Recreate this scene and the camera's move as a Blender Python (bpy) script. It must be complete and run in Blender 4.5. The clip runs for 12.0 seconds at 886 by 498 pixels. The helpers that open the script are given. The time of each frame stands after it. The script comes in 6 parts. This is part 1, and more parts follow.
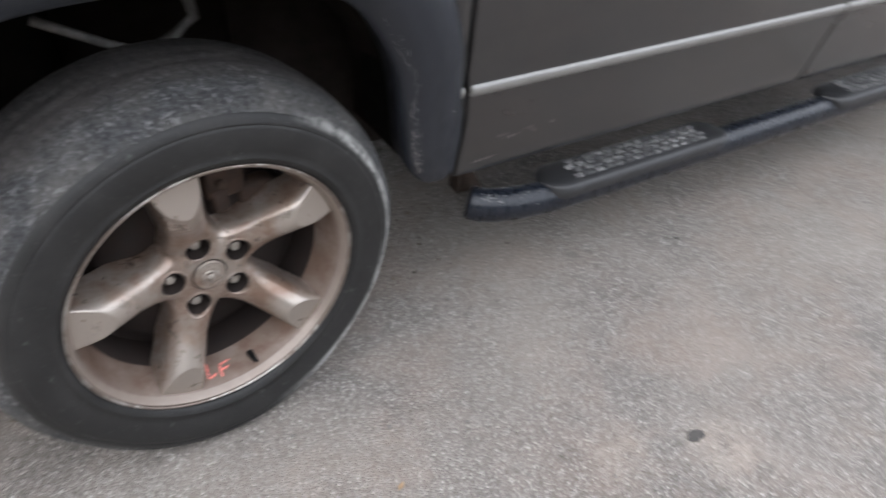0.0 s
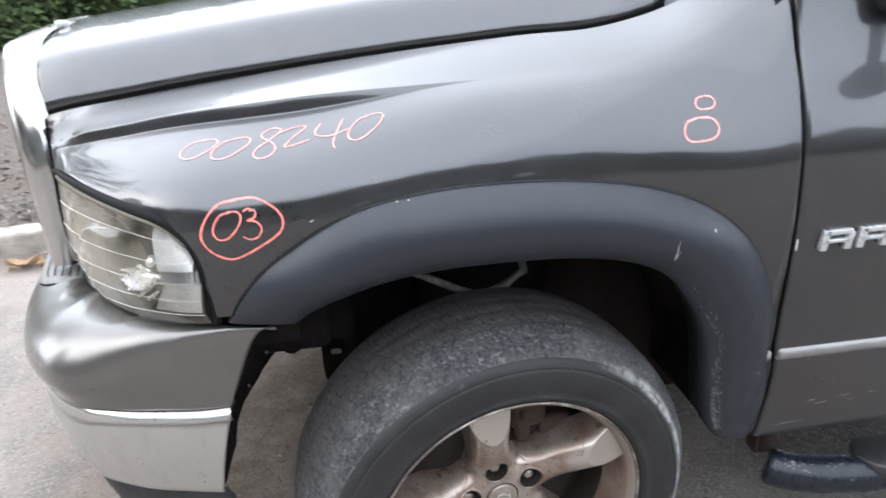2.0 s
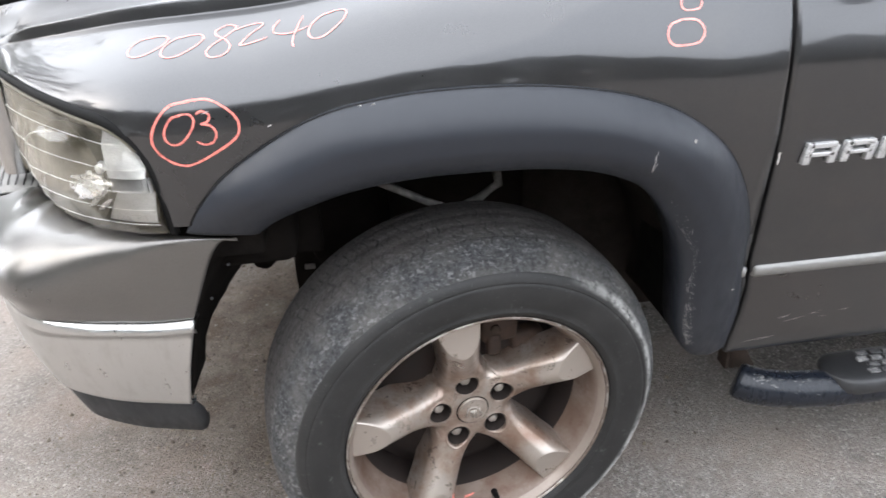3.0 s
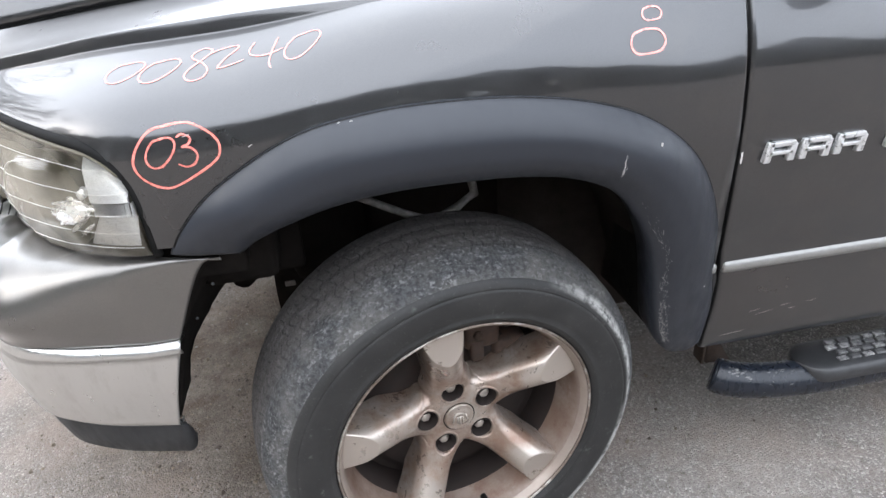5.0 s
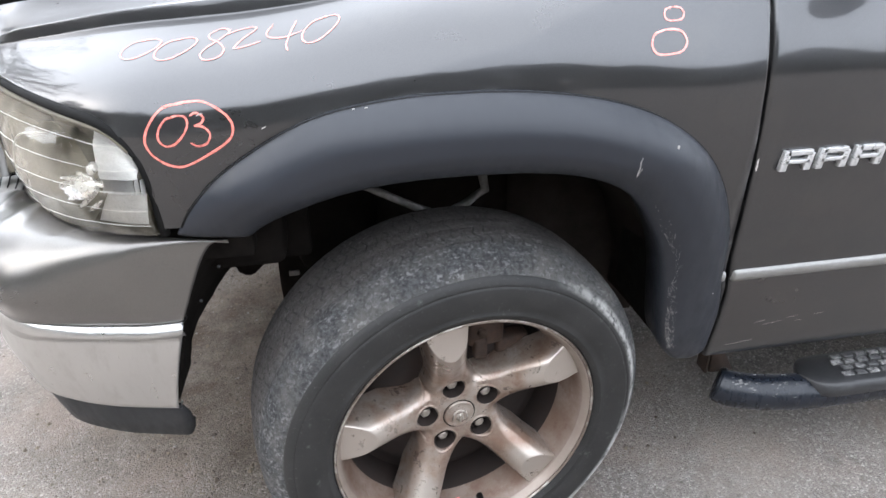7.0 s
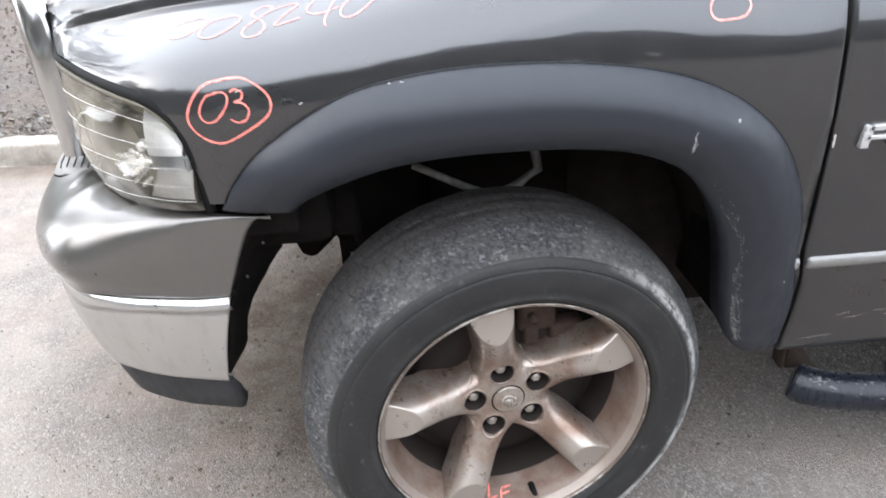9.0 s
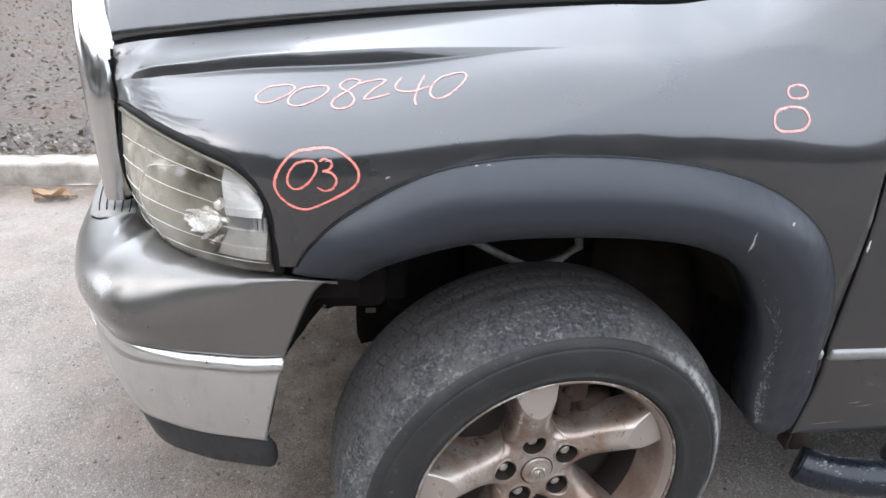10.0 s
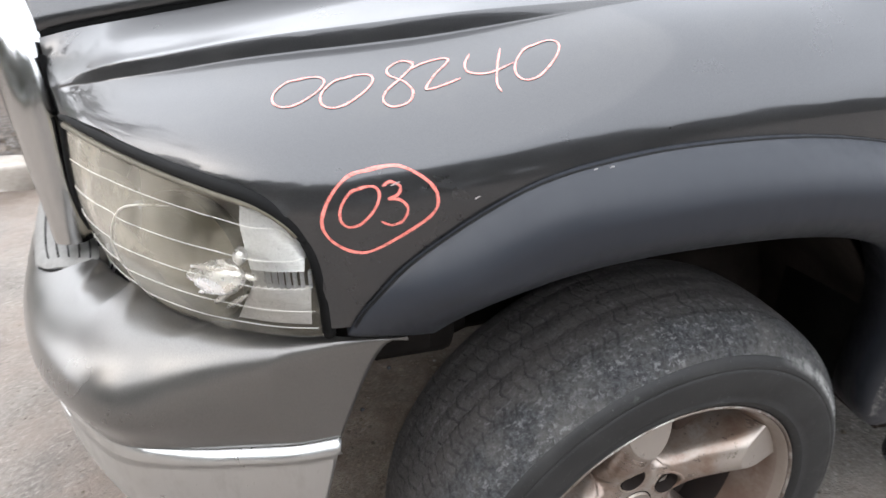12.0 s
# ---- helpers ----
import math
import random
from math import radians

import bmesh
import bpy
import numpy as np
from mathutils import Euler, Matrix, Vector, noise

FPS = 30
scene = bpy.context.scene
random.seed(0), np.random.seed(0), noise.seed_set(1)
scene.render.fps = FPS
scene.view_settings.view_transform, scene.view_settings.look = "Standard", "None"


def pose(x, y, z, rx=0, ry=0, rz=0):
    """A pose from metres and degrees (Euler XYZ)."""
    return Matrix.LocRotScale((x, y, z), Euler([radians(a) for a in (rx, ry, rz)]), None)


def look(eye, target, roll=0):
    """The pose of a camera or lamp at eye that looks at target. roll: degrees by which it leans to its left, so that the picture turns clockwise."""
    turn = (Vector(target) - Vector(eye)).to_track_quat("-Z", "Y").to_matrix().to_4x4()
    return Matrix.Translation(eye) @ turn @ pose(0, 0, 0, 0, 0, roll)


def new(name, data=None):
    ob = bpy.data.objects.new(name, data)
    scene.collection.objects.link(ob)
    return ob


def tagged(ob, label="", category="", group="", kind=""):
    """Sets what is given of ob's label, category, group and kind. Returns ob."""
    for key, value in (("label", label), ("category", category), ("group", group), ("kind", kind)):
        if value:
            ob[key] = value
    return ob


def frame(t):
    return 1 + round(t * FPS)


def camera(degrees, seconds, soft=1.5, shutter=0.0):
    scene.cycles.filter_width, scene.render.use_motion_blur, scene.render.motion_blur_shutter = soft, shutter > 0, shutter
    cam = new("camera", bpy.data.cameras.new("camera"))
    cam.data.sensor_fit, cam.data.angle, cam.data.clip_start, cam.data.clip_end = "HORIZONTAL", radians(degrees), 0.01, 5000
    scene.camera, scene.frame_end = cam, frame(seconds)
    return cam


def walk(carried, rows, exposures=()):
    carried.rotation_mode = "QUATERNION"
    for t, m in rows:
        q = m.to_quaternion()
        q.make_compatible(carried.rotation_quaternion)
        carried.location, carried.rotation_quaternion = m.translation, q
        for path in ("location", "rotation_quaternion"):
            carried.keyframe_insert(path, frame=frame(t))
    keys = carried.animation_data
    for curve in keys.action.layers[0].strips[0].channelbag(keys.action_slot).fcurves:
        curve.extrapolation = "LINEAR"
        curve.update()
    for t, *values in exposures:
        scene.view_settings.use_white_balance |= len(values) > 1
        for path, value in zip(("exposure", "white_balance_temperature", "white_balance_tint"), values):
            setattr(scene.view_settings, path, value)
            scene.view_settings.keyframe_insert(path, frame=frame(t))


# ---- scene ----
# the camera: seconds, x, y, z, yaw, pitch, roll
cam = camera(66.40, 12.0, shutter=0.5)
PATH = [
    (0, -0.1346, -1.0036, 1.3007, -33.40, -41.06, 5.07),
    (0.2, -0.1073, -1.0139, 1.3028, -26.51, -41.32, 3.08),
    (0.5, -0.0722, -1.0236, 1.2969, -20.09, -41.34, -0.99),
    (0.7, -0.1003, -1.0325, 1.2956, -18.54, -38.71, 0.37),
    (1, -0.1306, -1.0717, 1.3327, -11.54, -31.90, -0.69),
    (1.2, -0.1798, -1.0658, 1.3545, -10.36, -29.50, -0.62),
    (1.5, -0.2201, -1.0577, 1.3768, -10.47, -27.25, -0.95),
    (1.7, -0.2360, -1.0503, 1.3943, -10.55, -26.24, -1.70),
    (2, -0.2109, -1.0493, 1.4096, -6.44, -23.41, -2.95),
    (2.2, -0.2004, -1.0393, 1.4148, -4.80, -23.68, -3.43),
    (2.5, -0.1929, -1.0165, 1.3999, -4.13, -28.26, -3.07),
    (3, -0.1773, -1.0229, 1.3747, -7.30, -30.10, -2.08),
    (3.2, -0.1753, -1.0280, 1.3760, -8.53, -29.81, -1.84),
    (4.8, -0.1925, -1.0481, 1.3845, -9.98, -29.45, -3.42),
    (5, -0.1916, -1.0463, 1.3855, -9.84, -29.19, -3.37),
    (5.5, -0.1997, -1.0401, 1.3797, -10.04, -30.01, -2.14),
    (6, -0.2196, -1.0375, 1.3759, -10.57, -30.90, -0.82),
    (6.5, -0.2037, -1.0434, 1.3747, -10.28, -28.54, -0.41),
    (7, -0.2033, -1.0410, 1.3683, -9.67, -29.05, -0.80),
    (8.8, -0.1023, -1.0354, 1.3355, -1.50, -30.30, -4.87),
    (9, -0.1241, -1.0353, 1.3376, -0.97, -29.60, -4.21),
    (9.2, -0.1527, -1.0252, 1.3456, -3.29, -28.54, -2.58),
    (9.5, -0.1992, -1.0191, 1.3717, -5.13, -27.26, -0.62),
    (9.7, -0.2490, -1.0262, 1.3809, -5.31, -26.47, 0.69),
    (10, -0.3125, -1.0209, 1.4000, -5.99, -26.14, 2.03),
    (10.2, -0.3474, -1.0182, 1.4021, -8.12, -26.10, 2.76),
    (10.5, -0.3671, -0.9958, 1.3955, -9.64, -27.18, 4.08),
    (10.7, -0.3803, -0.9660, 1.3855, -8.92, -27.12, 3.71),
    (11, -0.3770, -0.8672, 1.3784, -5.99, -26.37, 0.97),
    (11.2, -0.3702, -0.8177, 1.3767, -2.88, -24.71, -2.02),
    (11.5, -0.3754, -0.7545, 1.3753, -3.76, -28.00, -3.50),
    (11.7, -0.3897, -0.7314, 1.3673, -5.61, -30.14, -3.31),
    (12, -0.4752, -0.7007, 1.3678, -12.20, -30.19, -1.18),
]


def eye_pose(x, y, z, yaw, pitch, roll):
    return pose(x, y, z, 0, 0, yaw) @ pose(0, 0, 0, 90 + pitch) @ pose(0, 0, 0, 0, 0, roll)


EXPOSURES = [(0, 1.78, 6550, 11), (0.5, 2.22, 6450, 10), (0.9, 2.58, 6330, 10), (1.3, 2.50, 6270, 10), (1.8, 2.08, 6300, 10), (2.5, 2.03, 6430, 10), (3.2, 2.18, 6650, 10), (5, 2.22, 6450, 10), (7, 2.22, 6450, 10), (9, 2.27, 6450, 10), (9.5, 2.14, 6330, 10), (10, 2.01, 6350, 10), (11, 1.91, 6580, 10), (11.5, 1.77, 6650, 10), (12, 1.91, 6650, 10)]
walk(cam, [(row[0], eye_pose(*row[1:])) for row in PATH], EXPOSURES)
# ---- end of camera ----
# ---- light ----
world = bpy.data.worlds.new("world")
scene.world = world
world.use_nodes = True
wn, wl = world.node_tree.nodes, world.node_tree.links
sky = wn.new("ShaderNodeTexSky")
sky.sky_type, sky.sun_disc = "NISHITA", False
SUN_ELEVATION, SUN_TURN = 30.0, 270.0
sky.sun_elevation, sky.sun_rotation = radians(SUN_ELEVATION), radians(SUN_TURN)
sky.air_density, sky.dust_density, sky.ozone_density = 1.0, 7.0, 1.0
pale = wn.new("ShaderNodeHueSaturation")
pale.inputs["Saturation"].default_value = 0.5
cloud = wn.new("ShaderNodeMix")
cloud.data_type = "RGBA"
cloud.inputs["Factor"].default_value = 0.895
cloud.inputs[7].default_value = (5.9, 6.3, 7.0, 1)
wl.new(sky.outputs["Color"], pale.inputs["Color"])
wl.new(pale.outputs["Color"], cloud.inputs[6])
wl.new(cloud.outputs[2], wn["Background"].inputs["Color"])
wn["Background"].inputs["Strength"].default_value = 0.15
sun = new("sun", bpy.data.lights.new("sun", "SUN"))
sun.data.energy, sun.data.angle, sun.data.color = 0.5, radians(165), (1.0, 0.98, 0.95)
sun_way = Vector((math.sin(radians(SUN_TURN)), math.cos(radians(SUN_TURN)), math.tan(radians(SUN_ELEVATION))))
sun.matrix_world = look(sun_way.normalized() * 30, (0, 0, 0))


# ---- materials ----
class Nodes:
    """A principled material with short ways to add textures in metres."""

    def __init__(self, name, colour, rough=0.5, metal=0.0, coat=0.0, coat_rough=0.05):
        self.mat = bpy.data.materials.new(name)
        self.mat.use_nodes = True
        self.n, self.l = self.mat.node_tree.nodes, self.mat.node_tree.links
        self.b = self.n["Principled BSDF"]
        self.set("Base Color", (*colour, 1)), self.set("Roughness", rough), self.set("Metallic", metal)
        self.set("Coat Weight", coat), self.set("Coat Roughness", coat_rough)
        self.coord = self.n.new("ShaderNodeTexCoord").outputs["Object"]

    def set(self, key, value):
        self.b.inputs[key].default_value = value

    def noise(self, scale, detail=4.0, rough=0.6, stretch=(1, 1, 1), seed=0.0):
        m = self.n.new("ShaderNodeMapping")
        m.inputs["Scale"].default_value = stretch
        m.inputs["Location"].default_value = (seed, seed * 0.7, seed * 1.3)
        t = self.n.new("ShaderNodeTexNoise")
        t.inputs["Scale"].default_value, t.inputs["Detail"].default_value, t.inputs["Roughness"].default_value = scale, detail, rough
        self.l.new(self.coord, m.inputs["Vector"]), self.l.new(m.outputs["Vector"], t.inputs["Vector"])
        return t.outputs["Fac"]

    def cells(self, scale, feature="F1", out="Distance"):
        t = self.n.new("ShaderNodeTexVoronoi")
        t.feature = feature
        t.inputs["Scale"].default_value = scale
        self.l.new(self.coord, t.inputs["Vector"])
        return t.outputs[out]

    def ramp(self, fac, stops):
        r = self.n.new("ShaderNodeValToRGB")
        while len(r.color_ramp.elements) < len(stops):
            r.color_ramp.elements.new(0.5)
        for e, (at, c) in zip(r.color_ramp.elements, stops):
            e.position, e.color = at, (*c, 1) if len(c) == 3 else c
        self.l.new(fac, r.inputs["Fac"])
        return r.outputs["Color"]

    def grey(self, fac, lo, hi, a=0.0, b=1.0):
        r = self.n.new("ShaderNodeMapRange")
        for key, v in zip(("From Min", "From Max", "To Min", "To Max"), (lo, hi, a, b)):
            r.inputs[key].default_value = v
        self.l.new(fac, r.inputs["Value"])
        return r.outputs["Result"]

    def mix(self, fac, a, b, how="MIX"):
        m = self.n.new("ShaderNodeMix")
        m.data_type, m.blend_type = "RGBA", how
        for socket, v in ((m.inputs["Factor"], fac), (m.inputs[6], a), (m.inputs[7], b)):
            if isinstance(v, bpy.types.NodeSocket):
                self.l.new(v, socket)
            else:
                socket.default_value = (*v, 1) if isinstance(v, tuple) else v
        return m.outputs[2]

    def put(self, key, socket):
        self.l.new(socket, self.b.inputs[key])
        return self

    def bump(self, height, strength=0.3, distance=0.002, after=None):
        b = self.n.new("ShaderNodeBump")
        b.inputs["Strength"].default_value, b.inputs["Distance"].default_value = strength, distance
        self.l.new(height, b.inputs["Height"])
        if after is not None:
            self.l.new(after, b.inputs["Normal"])
        self.l.new(b.outputs["Normal"], self.b.inputs["Normal"])
        return b.outputs["Normal"]


def paint_material(name="grey_metallic_paint", clear=0.04):
    m = Nodes(name, (0.1, 0.1, 0.1), 0.34, 0.85, 1.0, 0.04)
    m.set("Coat IOR", 1.53)
    flake = m.noise(900, 2)
    dust = m.noise(6, 6, 0.65, seed=3)
    base = m.mix(m.grey(flake, 0.35, 0.65), (0.049, 0.049, 0.0512), (0.061, 0.061, 0.0635))
    base = m.mix(m.grey(dust, 0.52, 0.75, 0.0, 0.3), base, (0.085, 0.08, 0.073))
    m.put("Base Color", base)
    m.put("Roughness", m.grey(dust, 0.3, 0.7, 0.26, 0.36))
    m.put("Coat Roughness", m.grey(m.noise(14, 5, seed=9), 0.35, 0.75, clear, clear + 0.05))
    return m.mat


def cover_material():
    m = Nodes("faded_grey_painted_plastic", (0.1, 0.1, 0.1), 0.38, 0.75, 0.85, 0.25)
    haze, grain = m.noise(5, 6, 0.6, seed=12), m.noise(900, 2)
    base = m.mix(m.grey(grain, 0.35, 0.65), (0.110, 0.104, 0.098), (0.142, 0.135, 0.127))
    m.put("Base Color", m.mix(m.grey(haze, 0.45, 0.75, 0.0, 0.35), base, (0.17, 0.155, 0.14)))
    m.put("Roughness", m.grey(haze, 0.3, 0.7, 0.25, 0.35))
    return m.mat


def plastic_material(name, tone, rough, scuffs=0.3, blue=1.1):
    m = Nodes(name, (tone, tone * 1.02, tone * 1.08), rough)
    wear = m.noise(9, 8, 0.7, seed=5)
    streak = m.noise(60, 3, 0.6, (1, 1, 0.25), seed=2)
    base = m.mix(m.grey(wear, 0.55, 0.85, 0.0, scuffs), (tone, tone * (0.7 + 0.3 * blue), tone * blue), (tone * 3 + 0.03, tone * 3 + 0.03, tone * 3 + 0.03))
    m.put("Base Color", base)
    m.put("Roughness", m.grey(streak, 0.3, 0.75, rough - 0.07, rough + 0.14))
    m.set("Specular IOR Level", 0.38)
    m.bump(m.noise(700, 3), 0.12, 0.001)
    return m.mat


def chrome_material(name, rough, tint=(0.72, 0.71, 0.69), grime=0.25):
    m = Nodes(name, tint, rough, 1.0)
    dirt = m.noise(22, 8, 0.7, (1, 1, 0.4), seed=4)
    m.put("Base Color", m.mix(m.grey(dirt, 0.5, 0.8, 0.0, grime), tint, (0.25, 0.22, 0.19)))
    m.put("Roughness", m.grey(dirt, 0.3, 0.75, rough, rough + 0.22))
    return m.mat


def rim_material(name="bronze_grey_wheel_paint", rusty=0.0):
    """Taupe wheel paint: clean on the cut ends, stained brown where brake dust settles deeper in."""
    m = Nodes(name, (0.3, 0.26, 0.23), 0.34 + 0.2 * rusty, 0.6 - 0.4 * rusty, 0.45 * (1 - rusty), 0.12)
    rust, blot = m.noise(10, 7, 0.65, seed=8), m.noise(26, 8, 0.75, seed=33)
    grain, pit = m.noise(160, 5, 0.7, seed=1), m.noise(75, 6, 0.8, seed=41)
    split = m.n.new("ShaderNodeSeparateXYZ")
    m.l.new(m.coord, split.inputs[0])
    deep = m.grey(split.outputs["Y"], 0.018, 0.034)

    def times(a, b):
        t = m.n.new("ShaderNodeMath")
        t.operation = "MULTIPLY"
        m.l.new(a, t.inputs[0]), m.l.new(b, t.inputs[1])
        return t.outputs[0]

    base = m.mix(times(deep, m.grey(rust, 0.38, 0.62)), (0.375, 0.328, 0.288), (0.225, 0.152, 0.113))
    base = m.mix(times(deep, m.grey(blot, 0.50, 0.68, 0.0, 0.75)), base, (0.19, 0.105, 0.072))
    base = m.mix(times(deep, m.grey(grain, 0.6, 0.8, 0.0, 0.5)), base, (0.13, 0.08, 0.055))
    base = m.mix(m.grey(pit, 0.70, 0.76, 0.0, 0.6), base, (0.09, 0.065, 0.05))
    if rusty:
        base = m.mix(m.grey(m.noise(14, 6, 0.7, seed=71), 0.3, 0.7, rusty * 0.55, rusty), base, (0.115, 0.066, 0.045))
    m.put("Base Color", base)
    m.put("Roughness", m.grey(blot, 0.35, 0.7, 0.24 + 0.2 * rusty, 0.46 + 0.2 * rusty))
    m.bump(grain, 0.08, 0.001)
    return m.mat


def lip_material():
    """The wheel's outer bead: paint worn through to pale metal in broken lengths."""
    m = Nodes("worn_wheel_lip", (0.4, 0.36, 0.32), 0.36, 0.6, 0.2, 0.15)
    wear, spot = m.noise(19, 6, 0.7, seed=5), m.noise(120, 5, 0.7, seed=15)
    base = m.mix(m.grey(wear, 0.48, 0.58), (0.20, 0.16, 0.135), (0.43, 0.40, 0.37))
    base = m.mix(m.grey(spot, 0.58, 0.66, 0.0, 0.8), base, (0.12, 0.08, 0.06))
    m.put("Base Color", base)
    m.put("Roughness", m.grey(spot, 0.3, 0.7, 0.28, 0.5))
    return m.mat


def edge_scuff(m, base, inner, outer, low=False):
    """Pale kerb scuffing in a ring, towards the tail, or in the lower rear part alone."""
    split = m.n.new("ShaderNodeSeparateXYZ")
    m.l.new(m.coord, split.inputs[0])
    flat = m.n.new("ShaderNodeCombineXYZ")
    m.l.new(split.outputs["X"], flat.inputs["X"]), m.l.new(split.outputs["Z"], flat.inputs["Z"])
    far = m.n.new("ShaderNodeVectorMath")
    far.operation = "LENGTH"
    m.l.new(flat.outputs[0], far.inputs[0])
    masks = [m.grey(far.outputs["Value"], inner - 0.004, inner + 0.004), m.grey(far.outputs["Value"], outer + 0.004, outer - 0.004), m.grey(split.outputs["X"], 0.16, 0.27), m.grey(m.noise(38, 8, 0.75, seed=17), 0.40, 0.55), m.grey(split.outputs["Y"], 0.06, 0.02)]
    if low:
        masks[2:4] = [m.grey(split.outputs["X"], 0.06, 0.2), m.grey(split.outputs["Z"], -0.02, -0.1), m.grey(m.noise(24, 7, 0.7, seed=37), 0.36, 0.52, 0.15, 1.0)]
    fac = masks[0]
    for other in masks[1:]:
        both = m.n.new("ShaderNodeMath")
        both.operation = "MULTIPLY"
        m.l.new(fac, both.inputs[0]), m.l.new(other, both.inputs[1])
        fac = both.outputs[0]
    return m.mix(fac, base, (0.36, 0.355, 0.34))


def tread_material():
    m = Nodes("worn_dusty_tread_rubber", (0.06, 0.06, 0.06), 0.92)
    parts = m.n.new("ShaderNodeSeparateXYZ")
    m.l.new(m.coord, parts.inputs[0])
    roll, rolled = m.n.new("ShaderNodeMath"), m.n.new("ShaderNodeCombineXYZ")
    roll.operation = "ARCTAN2"
    m.l.new(parts.outputs["Z"], roll.inputs[0]), m.l.new(parts.outputs["X"], roll.inputs[1])
    m.l.new(roll.outputs[0], rolled.inputs["X"]), m.l.new(parts.outputs["Y"], rolled.inputs["Y"])
    round_coord, m.coord = m.coord, rolled.outputs[0]
    # dust lies in streaks round the wheel
    clump = m.noise(90, 6, 0.75, (0.14, 1.0, 1.0), seed=23)
    m.coord = round_coord
    coarse, fine = m.noise(13, 6, 0.7, seed=1), m.noise(120, 7, 0.75, seed=6)
    grain = m.noise(330, 5, 0.8, seed=13)
    base = m.mix(m.grey(fine, 0.42, 0.62), (0.018, 0.0183, 0.0195), (0.07, 0.072, 0.075))
    base = m.mix(m.grey(coarse, 0.42, 0.62, 0.0, 0.6), base, (0.105, 0.1, 0.092))
    base = m.mix(m.grey(grain, 0.42, 0.30, 0.0, 0.7), base, (0.012, 0.012, 0.012))
    pale, patch = m.n.new("ShaderNodeMath"), m.n.new("ShaderNodeMath")
    pale.operation = patch.operation = "MULTIPLY"
    m.l.new(m.grey(clump, 0.47, 0.58), pale.inputs[0]), m.l.new(m.grey(m.noise(150, 4, 0.65, seed=77), 0.50, 0.58), pale.inputs[1])
    m.l.new(pale.outputs[0], patch.inputs[0]), m.l.new(m.grey(m.noise(9, 4, 0.6, seed=57), 0.36, 0.6, 0.25, 1.0), patch.inputs[1])
    base = m.mix(m.grey(patch.outputs[0], 0.0, 1.0, 0.0, 0.6), base, (0.25, 0.25, 0.248))
    base = edge_scuff(m, base, 0.361, 0.371)
    # darker brown towards the crown
    crown = m.n.new("ShaderNodeSeparateXYZ")
    m.l.new(m.coord, crown.inputs[0])
    base = m.mix(m.grey(crown.outputs["Y"], 0.045, 0.085, 0.0, 0.5), base, (0.05, 0.040, 0.036))
    # worn cross cuts over the crown
    split = m.n.new("ShaderNodeSeparateXYZ")
    m.l.new(m.coord, split.inputs[0])
    turn, wave, fac = m.n.new("ShaderNodeMath"), m.n.new("ShaderNodeMath"), None
    turn.operation, wave.operation = "ARCTAN2", "SINE"
    m.l.new(split.outputs["Z"], turn.inputs[0]), m.l.new(split.outputs["X"], turn.inputs[1])
    lean = m.n.new("ShaderNodeMath")
    lean.operation = "PINGPONG"
    lean.inputs[1].default_value = 0.022
    m.l.new(split.outputs["Y"], lean.inputs[0])
    for start, gain in ((turn.outputs[0], 118.0), (lean.outputs[0], 120.0), (m.noise(40, 5, 0.7, seed=63), 5.0)):
        mul = m.n.new("ShaderNodeMath")
        mul.operation = "MULTIPLY"
        mul.inputs[1].default_value = gain
        m.l.new(start, mul.inputs[0])
        if fac is None:
            fac = mul.outputs[0]
        else:
            add = m.n.new("ShaderNodeMath")
            m.l.new(fac, add.inputs[0]), m.l.new(mul.outputs[0], add.inputs[1])
            fac = add.outputs[0]
    m.l.new(fac, wave.inputs[0])
    cut = m.grey(wave.outputs[0], 0.72, 0.95)
    for other in (m.grey(split.outputs["Y"], 0.035, 0.05), m.grey(m.noise(31, 6, 0.75, seed=51), 0.56, 0.46)):
        both = m.n.new("ShaderNodeMath")
        both.operation = "MULTIPLY"
        m.l.new(cut, both.inputs[0]), m.l.new(other, both.inputs[1])
        cut = both.outputs[0]
    base = m.mix(m.grey(cut, 0.0, 1.0, 0.0, 0.6), base, (0.012, 0.012, 0.012))
    m.put("Base Color", base)
    n = m.bump(clump, 0.5, 0.006)
    n = m.bump(m.grey(cut, 0.0, 1.0, 1.0, 0.0), 0.6, 0.004, n)
    m.bump(fine, 0.8, 0.005, n)
    return m.mat


def sidewall_material():
    m = Nodes("smooth_black_sidewall_rubber", (0.025, 0.025, 0.026), 0.6)
    m.set("Specular IOR Level", 0.36)
    dust = m.noise(16, 7, 0.7, seed=2)
    speck = m.noise(260, 4, 0.7, seed=7)
    base = m.mix(m.grey(dust, 0.45, 0.75, 0.0, 0.6), (0.015, 0.0148, 0.0146), (0.042, 0.0405, 0.039))
    base = m.mix(m.grey(speck, 0.64, 0.72, 0.0, 0.5), base, (0.2, 0.2, 0.2))
    scrape = m.noise(34, 7, 0.7, (1, 1, 1), seed=29)
    base = m.mix(m.grey(scrape, 0.62, 0.72, 0.0, 0.45), base, (0.12, 0.125, 0.115))
    base = edge_scuff(m, base, 0.357, 0.371)
    base = edge_scuff(m, base, 0.345, 0.375, True)
    m.put("Base Color", base)
    m.put("Roughness", m.grey(dust, 0.3, 0.7, 0.45, 0.7))
    m.bump(speck, 0.1, 0.001)
    return m.mat


